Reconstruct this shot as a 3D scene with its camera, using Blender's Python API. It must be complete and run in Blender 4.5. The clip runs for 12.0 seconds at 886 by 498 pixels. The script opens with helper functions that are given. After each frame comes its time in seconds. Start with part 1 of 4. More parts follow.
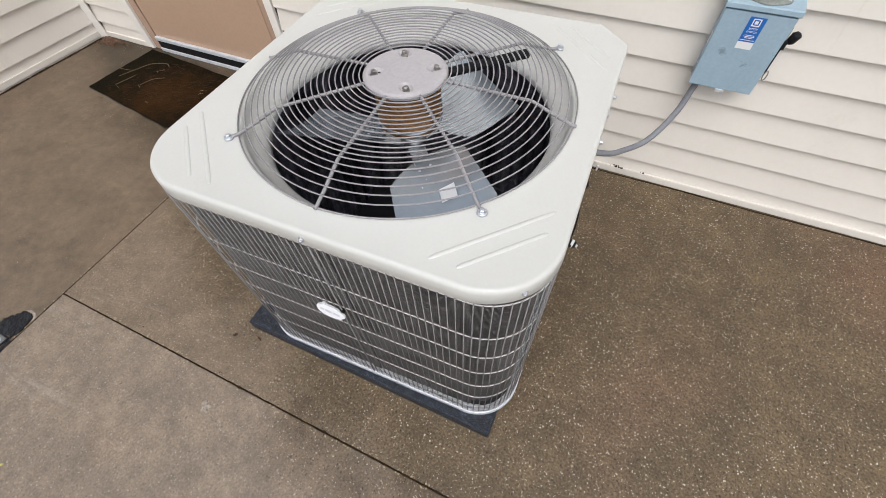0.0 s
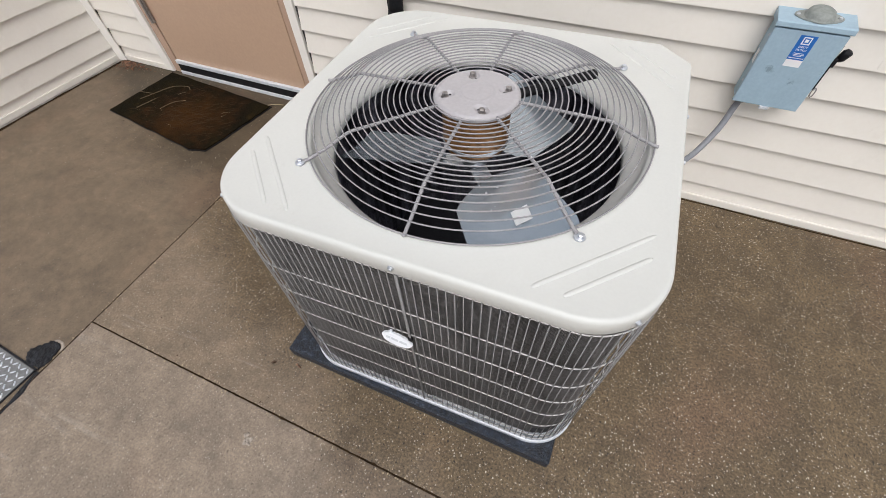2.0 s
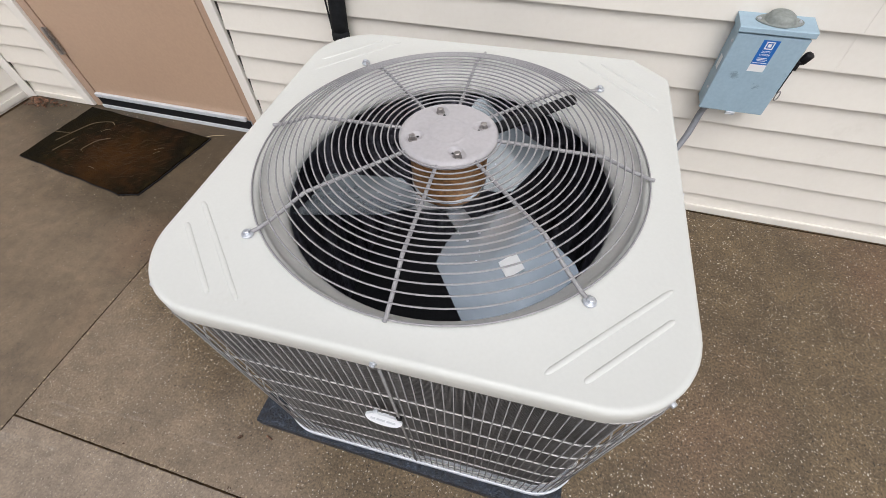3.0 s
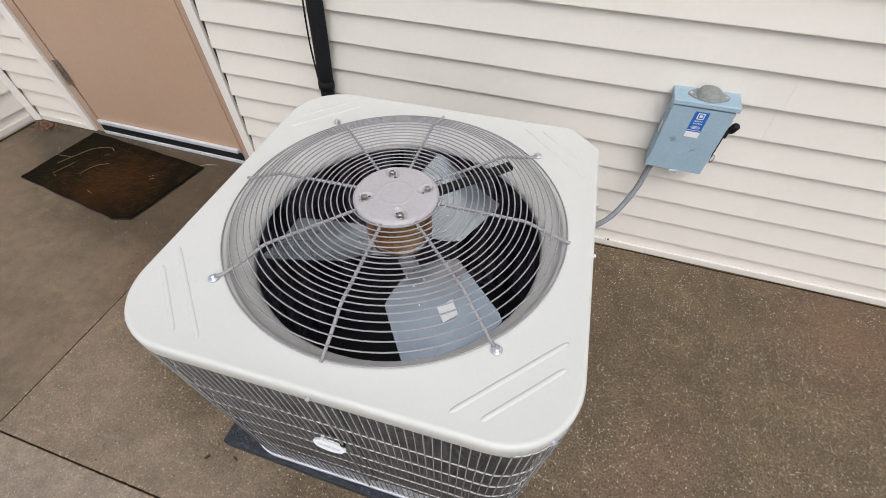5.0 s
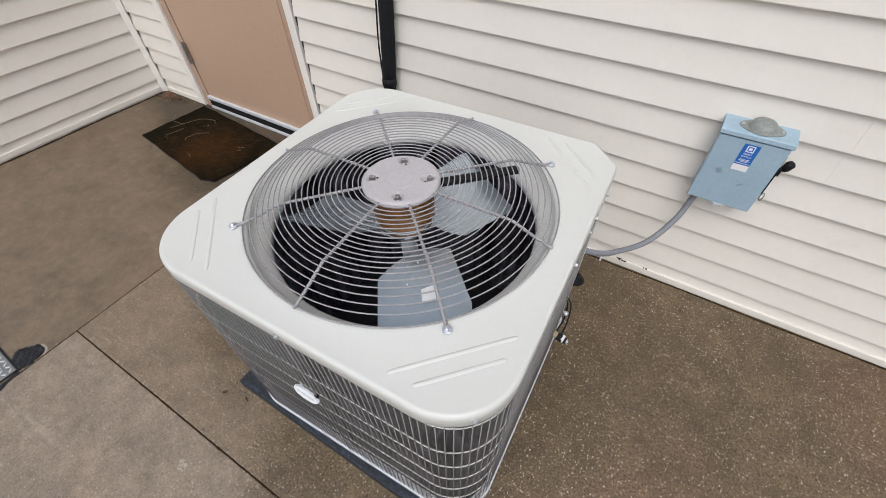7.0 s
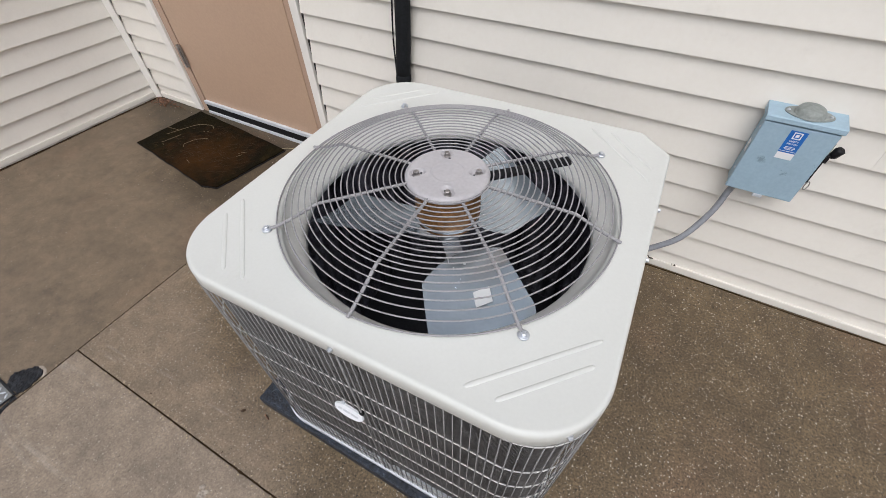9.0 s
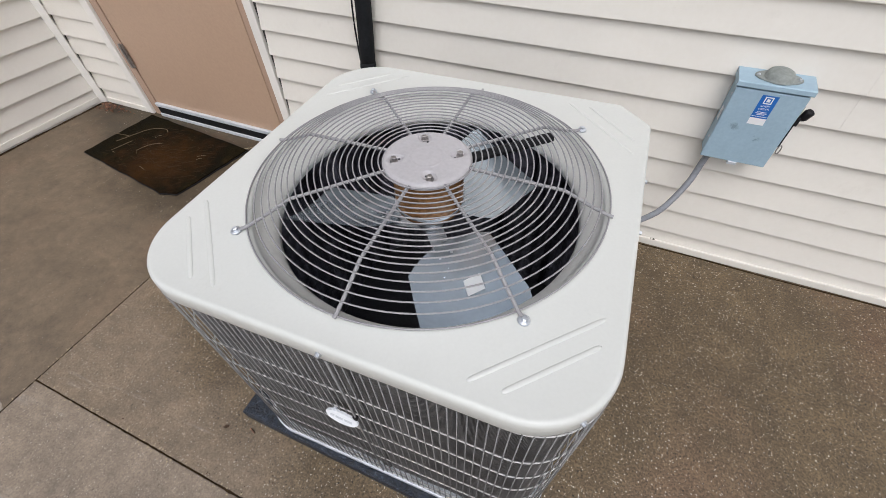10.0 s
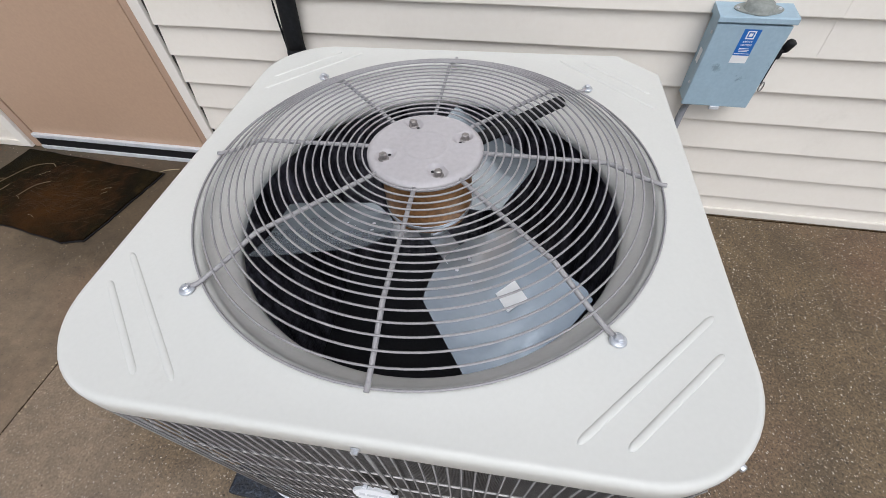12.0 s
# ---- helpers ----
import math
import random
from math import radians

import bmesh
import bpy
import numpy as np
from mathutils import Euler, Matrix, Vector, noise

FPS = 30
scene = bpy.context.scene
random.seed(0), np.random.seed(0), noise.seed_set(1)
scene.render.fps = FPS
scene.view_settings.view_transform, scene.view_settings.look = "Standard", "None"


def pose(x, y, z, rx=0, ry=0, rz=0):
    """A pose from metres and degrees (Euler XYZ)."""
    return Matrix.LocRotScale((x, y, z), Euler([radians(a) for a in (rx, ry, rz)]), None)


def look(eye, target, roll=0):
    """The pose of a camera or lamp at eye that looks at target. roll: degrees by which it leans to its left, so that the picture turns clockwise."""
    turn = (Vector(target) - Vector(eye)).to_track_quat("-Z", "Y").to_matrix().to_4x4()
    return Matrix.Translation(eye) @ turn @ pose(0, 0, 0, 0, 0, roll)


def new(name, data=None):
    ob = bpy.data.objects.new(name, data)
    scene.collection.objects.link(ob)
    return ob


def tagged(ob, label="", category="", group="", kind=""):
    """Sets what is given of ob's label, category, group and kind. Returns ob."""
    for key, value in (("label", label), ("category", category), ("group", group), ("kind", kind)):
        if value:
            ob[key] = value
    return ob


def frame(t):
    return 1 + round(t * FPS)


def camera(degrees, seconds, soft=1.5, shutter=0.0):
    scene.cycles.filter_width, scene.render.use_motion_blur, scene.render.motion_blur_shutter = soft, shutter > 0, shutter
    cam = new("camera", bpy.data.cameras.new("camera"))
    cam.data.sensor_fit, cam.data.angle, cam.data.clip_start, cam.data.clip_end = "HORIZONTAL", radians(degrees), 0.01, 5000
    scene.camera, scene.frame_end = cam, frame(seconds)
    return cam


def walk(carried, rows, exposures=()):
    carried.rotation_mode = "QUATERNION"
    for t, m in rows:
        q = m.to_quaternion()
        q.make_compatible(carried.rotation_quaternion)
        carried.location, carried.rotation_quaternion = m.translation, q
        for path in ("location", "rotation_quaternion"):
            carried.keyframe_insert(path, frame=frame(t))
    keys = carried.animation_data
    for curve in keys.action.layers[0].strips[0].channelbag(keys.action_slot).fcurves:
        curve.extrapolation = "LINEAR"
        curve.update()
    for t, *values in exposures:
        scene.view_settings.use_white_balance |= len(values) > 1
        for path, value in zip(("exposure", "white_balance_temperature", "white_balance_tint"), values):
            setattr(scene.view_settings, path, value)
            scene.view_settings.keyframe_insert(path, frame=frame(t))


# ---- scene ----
cam = camera(94.5, 12.0, soft=0.7)
PATH = [
    (0, (0.425, -0.742, 1.402), (-0.072, 0.284, -0.241), -3.6),
    (0.5, (0.454, -0.722, 1.4), (-0.077, 0.306, -0.232), -4.0),
    (1, (0.447, -0.724, 1.405), (-0.102, 0.318, -0.211), -4.0),
    (1.5, (0.382, -0.739, 1.408), (-0.158, 0.327, -0.196), -3.9),
    (2, (0.252, -0.777, 1.395), (-0.25, 0.315, -0.203), -3.5),
    (2.5, (0.192, -0.771, 1.389), (-0.237, 0.354, -0.208), -3.0),
    (3, (0.164, -0.634, 1.374), (-0.173, 0.523, -0.222), -2.4),
    (3.5, (0.077, -0.586, 1.392), (-0.149, 0.606, -0.197), -1.2),
    (3.7, (0.052, -0.583, 1.393), (-0.117, 0.626, -0.191), -0.8),
    (5.3, (0.309, -0.656, 1.523), (-0.087, 0.574, -0.002), 0.3),
    (5.5, (0.31, -0.68, 1.53), (-0.119, 0.542, 0.006), 0.1),
    (6, (0.303, -0.743, 1.531), (-0.214, 0.458, 0.018), -0.4),
    (6.5, (0.392, -0.681, 1.53), (-0.222, 0.487, 0.027), -1.1),
    (7, (0.485, -0.632, 1.509), (-0.188, 0.512, 0.013), -1.5),
    (7.5, (0.458, -0.658, 1.498), (-0.238, 0.479, 0.008), -1.4),
    (7.7, (0.434, -0.673, 1.505), (-0.256, 0.466, 0.013), -1.2),
    (9.3, (0.328, -0.652, 1.435), (-0.279, 0.545, -0.048), -1.5),
    (9.5, (0.321, -0.645, 1.432), (-0.257, 0.551, -0.063), -1.4),
    (10, (0.306, -0.65, 1.404), (-0.21, 0.561, -0.102), -2.1),
    (10.5, (0.291, -0.642, 1.357), (-0.143, 0.584, -0.163), -2.8),
    (11, (0.306, -0.553, 1.345), (-0.011, 0.697, -0.184), -3.2),
    (11.5, (0.172, -0.551, 1.328), (-0.041, 0.717, -0.204), -3.4),
    (12, (0.129, -0.541, 1.297), (-0.12, 0.694, -0.257), -3.4),
]
walk(cam, [(t, look(eye, target, roll)) for t, eye, target, roll in PATH],
     exposures=[(0.0, 0.0, 6440, 10), (3.5, -0.03, 6430, 10), (6.0, -0.08, 6360, 10), (9.5, -0.10, 6310, 10), (12.0, -0.11, 6240, 10)])


# ---- world and light: an overcast day ----
world = bpy.data.worlds.new("overcast_sky")
scene.world = world
world.use_nodes = True
wn = world.node_tree
sky = wn.nodes.new("ShaderNodeTexSky")
sky.sky_type = "NISHITA"
sky.sun_disc = False
sky.sun_elevation, sky.sun_rotation = radians(57), radians(161)
sky.air_density, sky.dust_density, sky.ozone_density = 1.0, 4.0, 1.0
grey = wn.nodes.new("ShaderNodeHueSaturation")
grey.inputs["Saturation"].default_value = 0.35
wn.links.new(sky.outputs[0], grey.inputs["Color"])
wn.links.new(grey.outputs[0], wn.nodes["Background"].inputs[0])
wn.nodes["Background"].inputs[1].default_value = 0.155

sun = new("sun", bpy.data.lights.new("sun", "SUN"))
sun.data.energy, sun.data.angle, sun.data.color = 0.95, radians(60), (1.0, 0.99, 0.98)
sun.matrix_world = look((1.15, -3.4, 5.5), (0, 0, 0))


# ---- materials ----
def material(name, base, rough=0.5, metal=0.0, vary=0.1, scale=6.0, fine=120.0, bump=0.1, depth=0.002, second=None, mix=0.5, rough_vary=0.1,
             spec=0.5, per_object=0.0, scuff=None):
    """A surface with a large and a fine variation of colour, gloss and relief. second: a second colour, in blotches."""
    m = bpy.data.materials.new(name)
    m.use_nodes = True
    t = m.node_tree
    b = t.nodes["Principled BSDF"]
    geo = t.nodes.new("ShaderNodeTexCoord")
    big = t.nodes.new("ShaderNodeTexNoise")
    big.inputs["Scale"].default_value, big.inputs["Detail"].default_value, big.inputs["Roughness"].default_value = scale, 6, 0.62
    small = t.nodes.new("ShaderNodeTexNoise")
    small.inputs["Scale"].default_value, small.inputs["Detail"].default_value = fine, 4
    for n in (big, small):
        t.links.new(geo.outputs["Object"], n.inputs["Vector"])
    ramp = t.nodes.new("ShaderNodeValToRGB")
    ramp.color_ramp.elements[0].position, ramp.color_ramp.elements[1].position = 0.5 - mix / 2, 0.5 + mix / 2
    lo = tuple(c * (1 - vary) for c in base)
    hi = tuple(min(1, c * (1 + vary)) for c in base)
    if second:
        lo = second
    ramp.color_ramp.elements[0].color, ramp.color_ramp.elements[1].color = (*lo, 1), (*hi, 1)
    t.links.new(big.outputs["Fac"], ramp.inputs["Fac"])
    shade = t.nodes.new("ShaderNodeMixRGB")
    shade.blend_type, shade.inputs["Fac"].default_value = "OVERLAY", min(1, vary * 2.5)
    t.links.new(ramp.outputs[0], shade.inputs[1])
    t.links.new(small.outputs["Fac"], shade.inputs[2])
    out = shade.outputs[0]
    if scuff:
        mark = t.nodes.new("ShaderNodeTexNoise")
        mark.inputs["Scale"].default_value, mark.inputs["Detail"].default_value, mark.inputs["Roughness"].default_value = scuff[1], 7, 0.68
        t.links.new(geo.outputs["Object"], mark.inputs["Vector"])
        keep = t.nodes.new("ShaderNodeMapRange")
        keep.inputs["From Min"].default_value, keep.inputs["From Max"].default_value = scuff[2], scuff[2] + 0.07
        keep.inputs["To Min"].default_value, keep.inputs["To Max"].default_value = 0.0, scuff[3]
        t.links.new(mark.outputs["Fac"], keep.inputs["Value"])
        over = t.nodes.new("ShaderNodeMixRGB")
        over.inputs[2].default_value = (*scuff[0], 1)
        t.links.new(keep.outputs[0], over.inputs[0])
        t.links.new(out, over.inputs[1])
        out = over.outputs[0]
    if per_object:
        info = t.nodes.new("ShaderNodeObjectInfo")
        rng = t.nodes.new("ShaderNodeMapRange")
        rng.inputs["To Min"].default_value, rng.inputs["To Max"].default_value = 1 - per_object, 1 + per_object
        t.links.new(info.outputs["Random"], rng.inputs["Value"])
        mul = t.nodes.new("ShaderNodeMixRGB")
        mul.blend_type, mul.inputs["Fac"].default_value = "MULTIPLY", 1.0
        t.links.new(out, mul.inputs[1])
        t.links.new(rng.outputs[0], mul.inputs[2])
        out = mul.outputs[0]
    t.links.new(out, b.inputs["Base Color"])
    r = t.nodes.new("ShaderNodeMapRange")
    r.inputs["To Min"].default_value, r.inputs["To Max"].default_value = max(0.03, rough - rough_vary), min(1, rough + rough_vary)
    t.links.new(big.outputs["Fac"], r.inputs["Value"])
    t.links.new(r.outputs[0], b.inputs["Roughness"])
    b.inputs["Metallic"].default_value = metal
    b.inputs["Specular IOR Level"].default_value = spec
    bp = t.nodes.new("ShaderNodeBump")
    bp.inputs["Strength"].default_value, bp.inputs["Distance"].default_value = bump, depth
    t.links.new(small.outputs["Fac"], bp.inputs["Height"])
    t.links.new(bp.outputs[0], b.inputs["Normal"])
    return m


def aggregate(name, paste, paste_dark, pale, chip_amount, wet, grit, scuff):
    """Worn concrete with exposed pebbles: paste in two tones, chips of stone in two sizes, fine pits."""
    m = bpy.data.materials.new(name)
    m.use_nodes = True
    t = m.node_tree
    N, L = t.nodes.new, t.links.new
    b = t.nodes["Principled BSDF"]
    geo = N("ShaderNodeNewGeometry")
    pos = geo.outputs["Position"]

    def noise_tex(scale, detail=5, rough=0.6):
        n = N("ShaderNodeTexNoise")
        n.inputs["Scale"].default_value, n.inputs["Detail"].default_value, n.inputs["Roughness"].default_value = scale, detail, rough
        L(pos, n.inputs["Vector"])
        return n.outputs["Fac"]

    def ramp(fac, a, z, ca=(0, 0, 0), cz=(1, 1, 1)):
        r = N("ShaderNodeValToRGB")
        r.color_ramp.elements[0].position, r.color_ramp.elements[1].position = a, z
        r.color_ramp.elements[0].color, r.color_ramp.elements[1].color = (*ca, 1), (*cz, 1)
        L(fac, r.inputs["Fac"])
        return r.outputs[0]

    def blend(fac, a, z, mode="MIX"):
        x = N("ShaderNodeMixRGB")
        x.blend_type = mode
        for slot, v in ((0, fac), (1, a), (2, z)):
            if isinstance(v, (int, float)):
                x.inputs[slot].default_value = v
            elif isinstance(v, tuple):
                x.inputs[slot].default_value = (*v, 1)
            else:
                L(v, x.inputs[slot])
        return x.outputs[0]

    stains = noise_tex(1.1, 7, 0.65)
    blotch = noise_tex(7.0, 6, 0.6)
    grain = noise_tex(130.0, 8, 0.72)
    # sky sheen painted as paler, smoother paste to the front left, with fewer pebbles
    split = N("ShaderNodeSeparateXYZ")
    L(pos, split.inputs[0])

    def math_node(op, a, z):
        x = N("ShaderNodeMath")
        x.operation = op
        for slot, v in ((0, a), (1, z)):
            if isinstance(v, (int, float)):
                x.inputs[slot].default_value = v
            else:
                L(v, x.inputs[slot])
        return x.outputs[0]

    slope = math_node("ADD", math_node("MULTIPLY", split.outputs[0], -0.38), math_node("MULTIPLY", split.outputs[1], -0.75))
    worn_sheen = ramp(math_node("ADD", slope, math_node("MULTIPLY", noise_tex(1.6, 5, 0.6), 0.7)), 0.78, 1.62)
    streak_map = N("ShaderNodeMapping")
    streak_map.inputs["Rotation"].default_value = (0, 0, radians(-62))
    streak_map.inputs["Scale"].default_value = (0.7, 7.0, 1.0)
    L(pos, streak_map.inputs["Vector"])
    streak = N("ShaderNodeTexNoise")
    streak.inputs["Scale"].default_value, streak.inputs["Detail"].default_value, streak.inputs["Roughness"].default_value = 1.0, 6, 0.7
    L(streak_map.outputs[0], streak.inputs["Vector"])
    colour = ramp(stains, 0.30, 0.70, paste_dark, paste)
    colour = blend(worn_sheen, colour, pale)
    colour = blend(blend(1.0, worn_sheen, ramp(streak.outputs["Fac"], 0.58, 0.74, (0, 0, 0), (scuff, scuff, scuff)), "MULTIPLY"), colour, (0.44, 0.40, 0.36))
    colour = blend(0.34, colour, ramp(noise_tex(22.0, 6, 0.7), 0.34, 0.66, (0.25, 0.25, 0.25), (0.75, 0.74, 0.72)), "OVERLAY")
    colour = blend(0.36, colour, ramp(blotch, 0.3, 0.7, (0.22, 0.21, 0.20), (0.78, 0.75, 0.71)), "OVERLAY")
    rusty = ramp(noise_tex(1.7, 4, 0.5), 0.54, 0.74)
    colour = blend(blend(1.0, rusty, (0.4, 0.4, 0.4), "MULTIPLY"), colour, (0.21, 0.125, 0.08))
    # an old rust stain by the wall
    away = N("ShaderNodeVectorMath")
    away.operation = "DISTANCE"
    away.inputs[1].default_value = (1.66, 0.57, 0.0)
    L(pos, away.inputs[0])
    stain = ramp(math_node("ADD", away.outputs["Value"], math_node("MULTIPLY", blotch, 0.30)), 0.18, 0.50, (0.38, 0.38, 0.38), (0, 0, 0))
    colour = blend(stain, colour, (0.235, 0.120, 0.075))
    colour = blend(ramp(worn_sheen, 0.0, 1.0, (grit, grit, grit), (grit * 0.55, grit * 0.55, grit * 0.55)), colour, ramp(grain, 0.36, 0.66, (0.12, 0.12, 0.12), (0.88, 0.87, 0.85)), "OVERLAY")
    height = grain
    warp = N("ShaderNodeTexNoise")
    warp.inputs["Scale"].default_value, warp.inputs["Detail"].default_value = 160.0, 2
    L(pos, warp.inputs["Vector"])
    shift = N("ShaderNodeVectorMath")
    shift.operation = "MULTIPLY_ADD"
    shift.inputs[1].default_value = (0.009, 0.009, 0.009)
    L(warp.outputs["Color"], shift.inputs[0])
    L(pos, shift.inputs[2])
    patches = blend(worn_sheen, ramp(noise_tex(2.3, 3), 0.38, 0.62, (0.55, 0.55, 0.55)), (0.34, 0.34, 0.34))
    for scale, low, grade in ((84.0, 0.945, 0.18), (130.0, 0.87, 0.27), (215.0, 0.82, 0.34)):
        v = N("ShaderNodeTexVoronoi")
        v.inputs["Scale"].default_value = scale
        v.inputs["Randomness"].default_value = 1.0
        L(shift.outputs[0], v.inputs["Vector"])
        rgb = N("ShaderNodeSeparateColor")
        L(v.outputs["Color"], rgb.inputs[0])
        size = N("ShaderNodeMath")
        size.operation = "MULTIPLY_ADD"
        size.inputs[1].default_value, size.inputs[2].default_value = -grade, 0.0
        L(rgb.outputs[1], size.inputs[0])
        reach = N("ShaderNodeMath")
        L(v.outputs["Distance"], reach.inputs[0])
        L(size.outputs[0], reach.inputs[1])
        inside = ramp(reach.outputs[0], 0.06, 0.14, (1, 1, 1), (0, 0, 0))
        pick = ramp(rgb.outputs[0], low - chip_amount, low - chip_amount + 0.03)
        dark_pick = ramp(rgb.outputs[0], 0.09, 0.12, (1, 1, 1), (0, 0, 0))
        stone = ramp(rgb.outputs[2], 0.2, 1.0, (0.36, 0.27, 0.18), (0.86, 0.81, 0.72))
        colour = blend(blend(1.0, blend(1.0, inside, dark_pick, "MULTIPLY"), blend(worn_sheen, (0.85, 0.85, 0.85), (0.35, 0.35, 0.35)), "MULTIPLY"), colour, (0.014, 0.010, 0.008))
        colour = blend(blend(1.0, blend(1.0, inside, pick, "MULTIPLY"), patches, "MULTIPLY"), colour, stone)
        height = blend(0.3, height, inside, "ADD")
    L(colour, b.inputs["Base Color"])
    damp = N("ShaderNodeMapRange")
    damp.inputs["From Min"].default_value, damp.inputs["From Max"].default_value = 0.3, 0.7
    damp.inputs["To Min"].default_value, damp.inputs["To Max"].default_value = wet, min(1, wet + 0.22)
    L(stains, damp.inputs["Value"])
    L(damp.outputs[0], b.inputs["Roughness"])
    bp = N("ShaderNodeBump")
    bp.inputs["Strength"].default_value, bp.inputs["Distance"].default_value = (0.30 if chip_amount > -0.05 else 0.10), 0.003
    L(height, bp.inputs["Height"])
    L(bp.outputs[0], b.inputs["Normal"])
    return m


SIDING = material("cream_vinyl_siding", (0.785, 0.745, 0.685), 0.5, vary=0.035, scale=2.2, fine=60, bump=0.04, per_object=0.012, rough_vary=0.06, scuff=((0.60, 0.56, 0.50), 3.5, 0.62, 0.22))
TRIM = material("white_vinyl_trim", (0.82, 0.785, 0.74), 0.6, vary=0.04, scale=4, bump=0.03)
# shade of the gaps at the siding's ends put into the sheathing colour
SHEATH = material("gap_shade_sheathing", (0.055, 0.052, 0.05), 0.85)
DOOR = material("tan_painted_steel", (0.480, 0.332, 0.236), 0.42, vary=0.035, scale=2.5, fine=90, bump=0.05)
FRAME = material("tan_painted_frame", (0.450, 0.310, 0.230), 0.45, vary=0.06, scale=5, bump=0.06, scuff=((0.22, 0.12, 0.07), 12.0, 0.66, 0.6))
ALU = material("dull_aluminium", (0.70, 0.73, 0.78), 0.4, metal=0.25, vary=0.12, scale=14, bump=0.05)
RUBBER = material("black_rubber", (0.010, 0.010, 0.012), 0.6, vary=0.3, spec=0.25)
STEEL = material("worn_steel", (0.36, 0.34, 0.33), 0.42, metal=0.85, vary=0.2, scale=30)
ZINC = material("bright_zinc", (0.62, 0.645, 0.69), 0.36, metal=0.75, vary=0.1, scale=60)
LID = material("cream_enamel_sheet", (0.652, 0.656, 0.628), 0.36, vary=0.025, scale=3.5, fine=160, bump=0.03, rough_vary=0.08, scuff=((0.52, 0.51, 0.47), 9.0, 0.66, 0.25))
WIRE = material("grey_coated_wire", (0.31, 0.302, 0.312), 0.4, vary=0.12, scale=25, fine=300, bump=0.08)
# paler copy of the guard wire for hoops: top light put into the colour
HOOPW = material("toplit_hoop_wire", (0.50, 0.49, 0.49), 0.36, vary=0.14, scale=25, fine=300, bump=0.08)
# darker copy of the same wire, for the uprights
GUARDW = material("upright_grey_wire", (0.22, 0.214, 0.214), 0.45, vary=0.15, scale=25, fine=300, bump=0.08)
HUB = material("mauve_grey_enamel", (0.455, 0.435, 0.45), 0.42, vary=0.05, scale=14, bump=0.04)
MOTOR = material("rusty_brown_motor", (0.36, 0.175, 0.065), 0.42, metal=0.25, vary=0.3, scale=18, second=(0.12, 0.065, 0.035), mix=0.6)
BLADE = material("grey_aluminium_blade", (0.60, 0.68, 0.75), 0.22, metal=0.7, vary=0.10, scale=9, fine=7, bump=0.55, depth=0.02, rough_vary=0.16, scuff=((0.70, 0.74, 0.78), 8.0, 0.60, 0.35))
# near black: the cabinet's inner shade put into the colour
DARK = material("inner_shade_black", (0.018, 0.018, 0.022), 0.6, vary=0.3)
VENTURI = material("grey_venturi", (0.70, 0.69, 0.665), 0.5, vary=0.06)
GALV = material("galvanised_sheet", (0.62, 0.645, 0.69), 0.42, metal=0.2, vary=0.15, scale=22)
PADM = material("speckled_black_plastic", (0.012, 0.017, 0.028), 0.42, vary=0.6, scale=60, fine=170, bump=0.9, depth=0.006, second=(0.005, 0.007, 0.011), mix=0.3, scuff=((0.085, 0.105, 0.14), 75.0, 0.575, 0.75))
BADGE = material("white_plastic", (0.84, 0.86, 0.90), 0.35, vary=0.03)
INK = material("pale_grey_print", (0.62, 0.64, 0.69), 0.5)
BOXM = material("blue_grey_painted_steel", (0.335, 0.46, 0.555), 0.42, vary=0.045, scale=11, fine=110, bump=0.06, rough_vary=0.1, scuff=((0.12, 0.17, 0.21), 15.0, 0.645, 0.6))
HUBCAP = material("grey_cast_zinc", (0.275, 0.295, 0.280), 0.6, metal=0.15, vary=0.1, scale=30, scuff=((0.10, 0.11, 0.11), 30.0, 0.66, 0.5))
BLUE = material("blue_label", (0.012, 0.135, 0.48), 0.4, vary=0.04)
WHITE = material("white_label", (0.82, 0.83, 0.84), 0.4, vary=0.02)
CONDUIT = material("grey_plastic_conduit", (0.22, 0.23, 0.255), 0.45, vary=0.08, scale=20)
FOAM = material("black_pipe_insulation", (0.010, 0.011, 0.013), 0.75, vary=0.25, scale=15, bump=0.2, spec=0.25)
LITTER = material("dry_leaf_litter", (0.19, 0.10, 0.06), 0.75, vary=0.5, scale=45, second=(0.07, 0.03, 0.02), mix=0.3)
LEAF = material("dead_brown_leaves", (0.10, 0.055, 0.03), 0.75, vary=0.4, scale=45, second=(0.03, 0.018, 0.012), mix=0.4)
YELLOW = material("yellow_leaf", (0.60, 0.55, 0.16), 0.6)
MORTAR = material("pale_mortar", (0.36, 0.31, 0.26), 0.9, vary=0.2, scale=60)
STRAW = material("pale_straw", (0.42, 0.34, 0.22), 0.7)
TWINE = material("dull_wet_straw", (0.15, 0.105, 0.055), 0.6, vary=0.3, scale=40)
PATCH = material("dark_asphalt_patch", (0.014, 0.015, 0.019), 0.5, vary=0.5, scale=20, fine=60, bump=1.0, depth=0.012, spec=0.3, second=(0.004, 0.004, 0.005))
PLATE = material("checker_plate_aluminium", (0.25, 0.25, 0.25), 0.45, metal=0.4, vary=0.15, scale=14)
MAT = material("wet_brown_doormat", (0.011, 0.008, 0.003), 0.85, vary=0.4, scale=5.5, fine=150, bump=1.0, depth=0.010, second=(0.004, 0.004, 0.003), mix=0.3, rough_vary=0.15, spec=0.06, scuff=((0.040, 0.026, 0.010), 11.0, 0.60, 0.5))
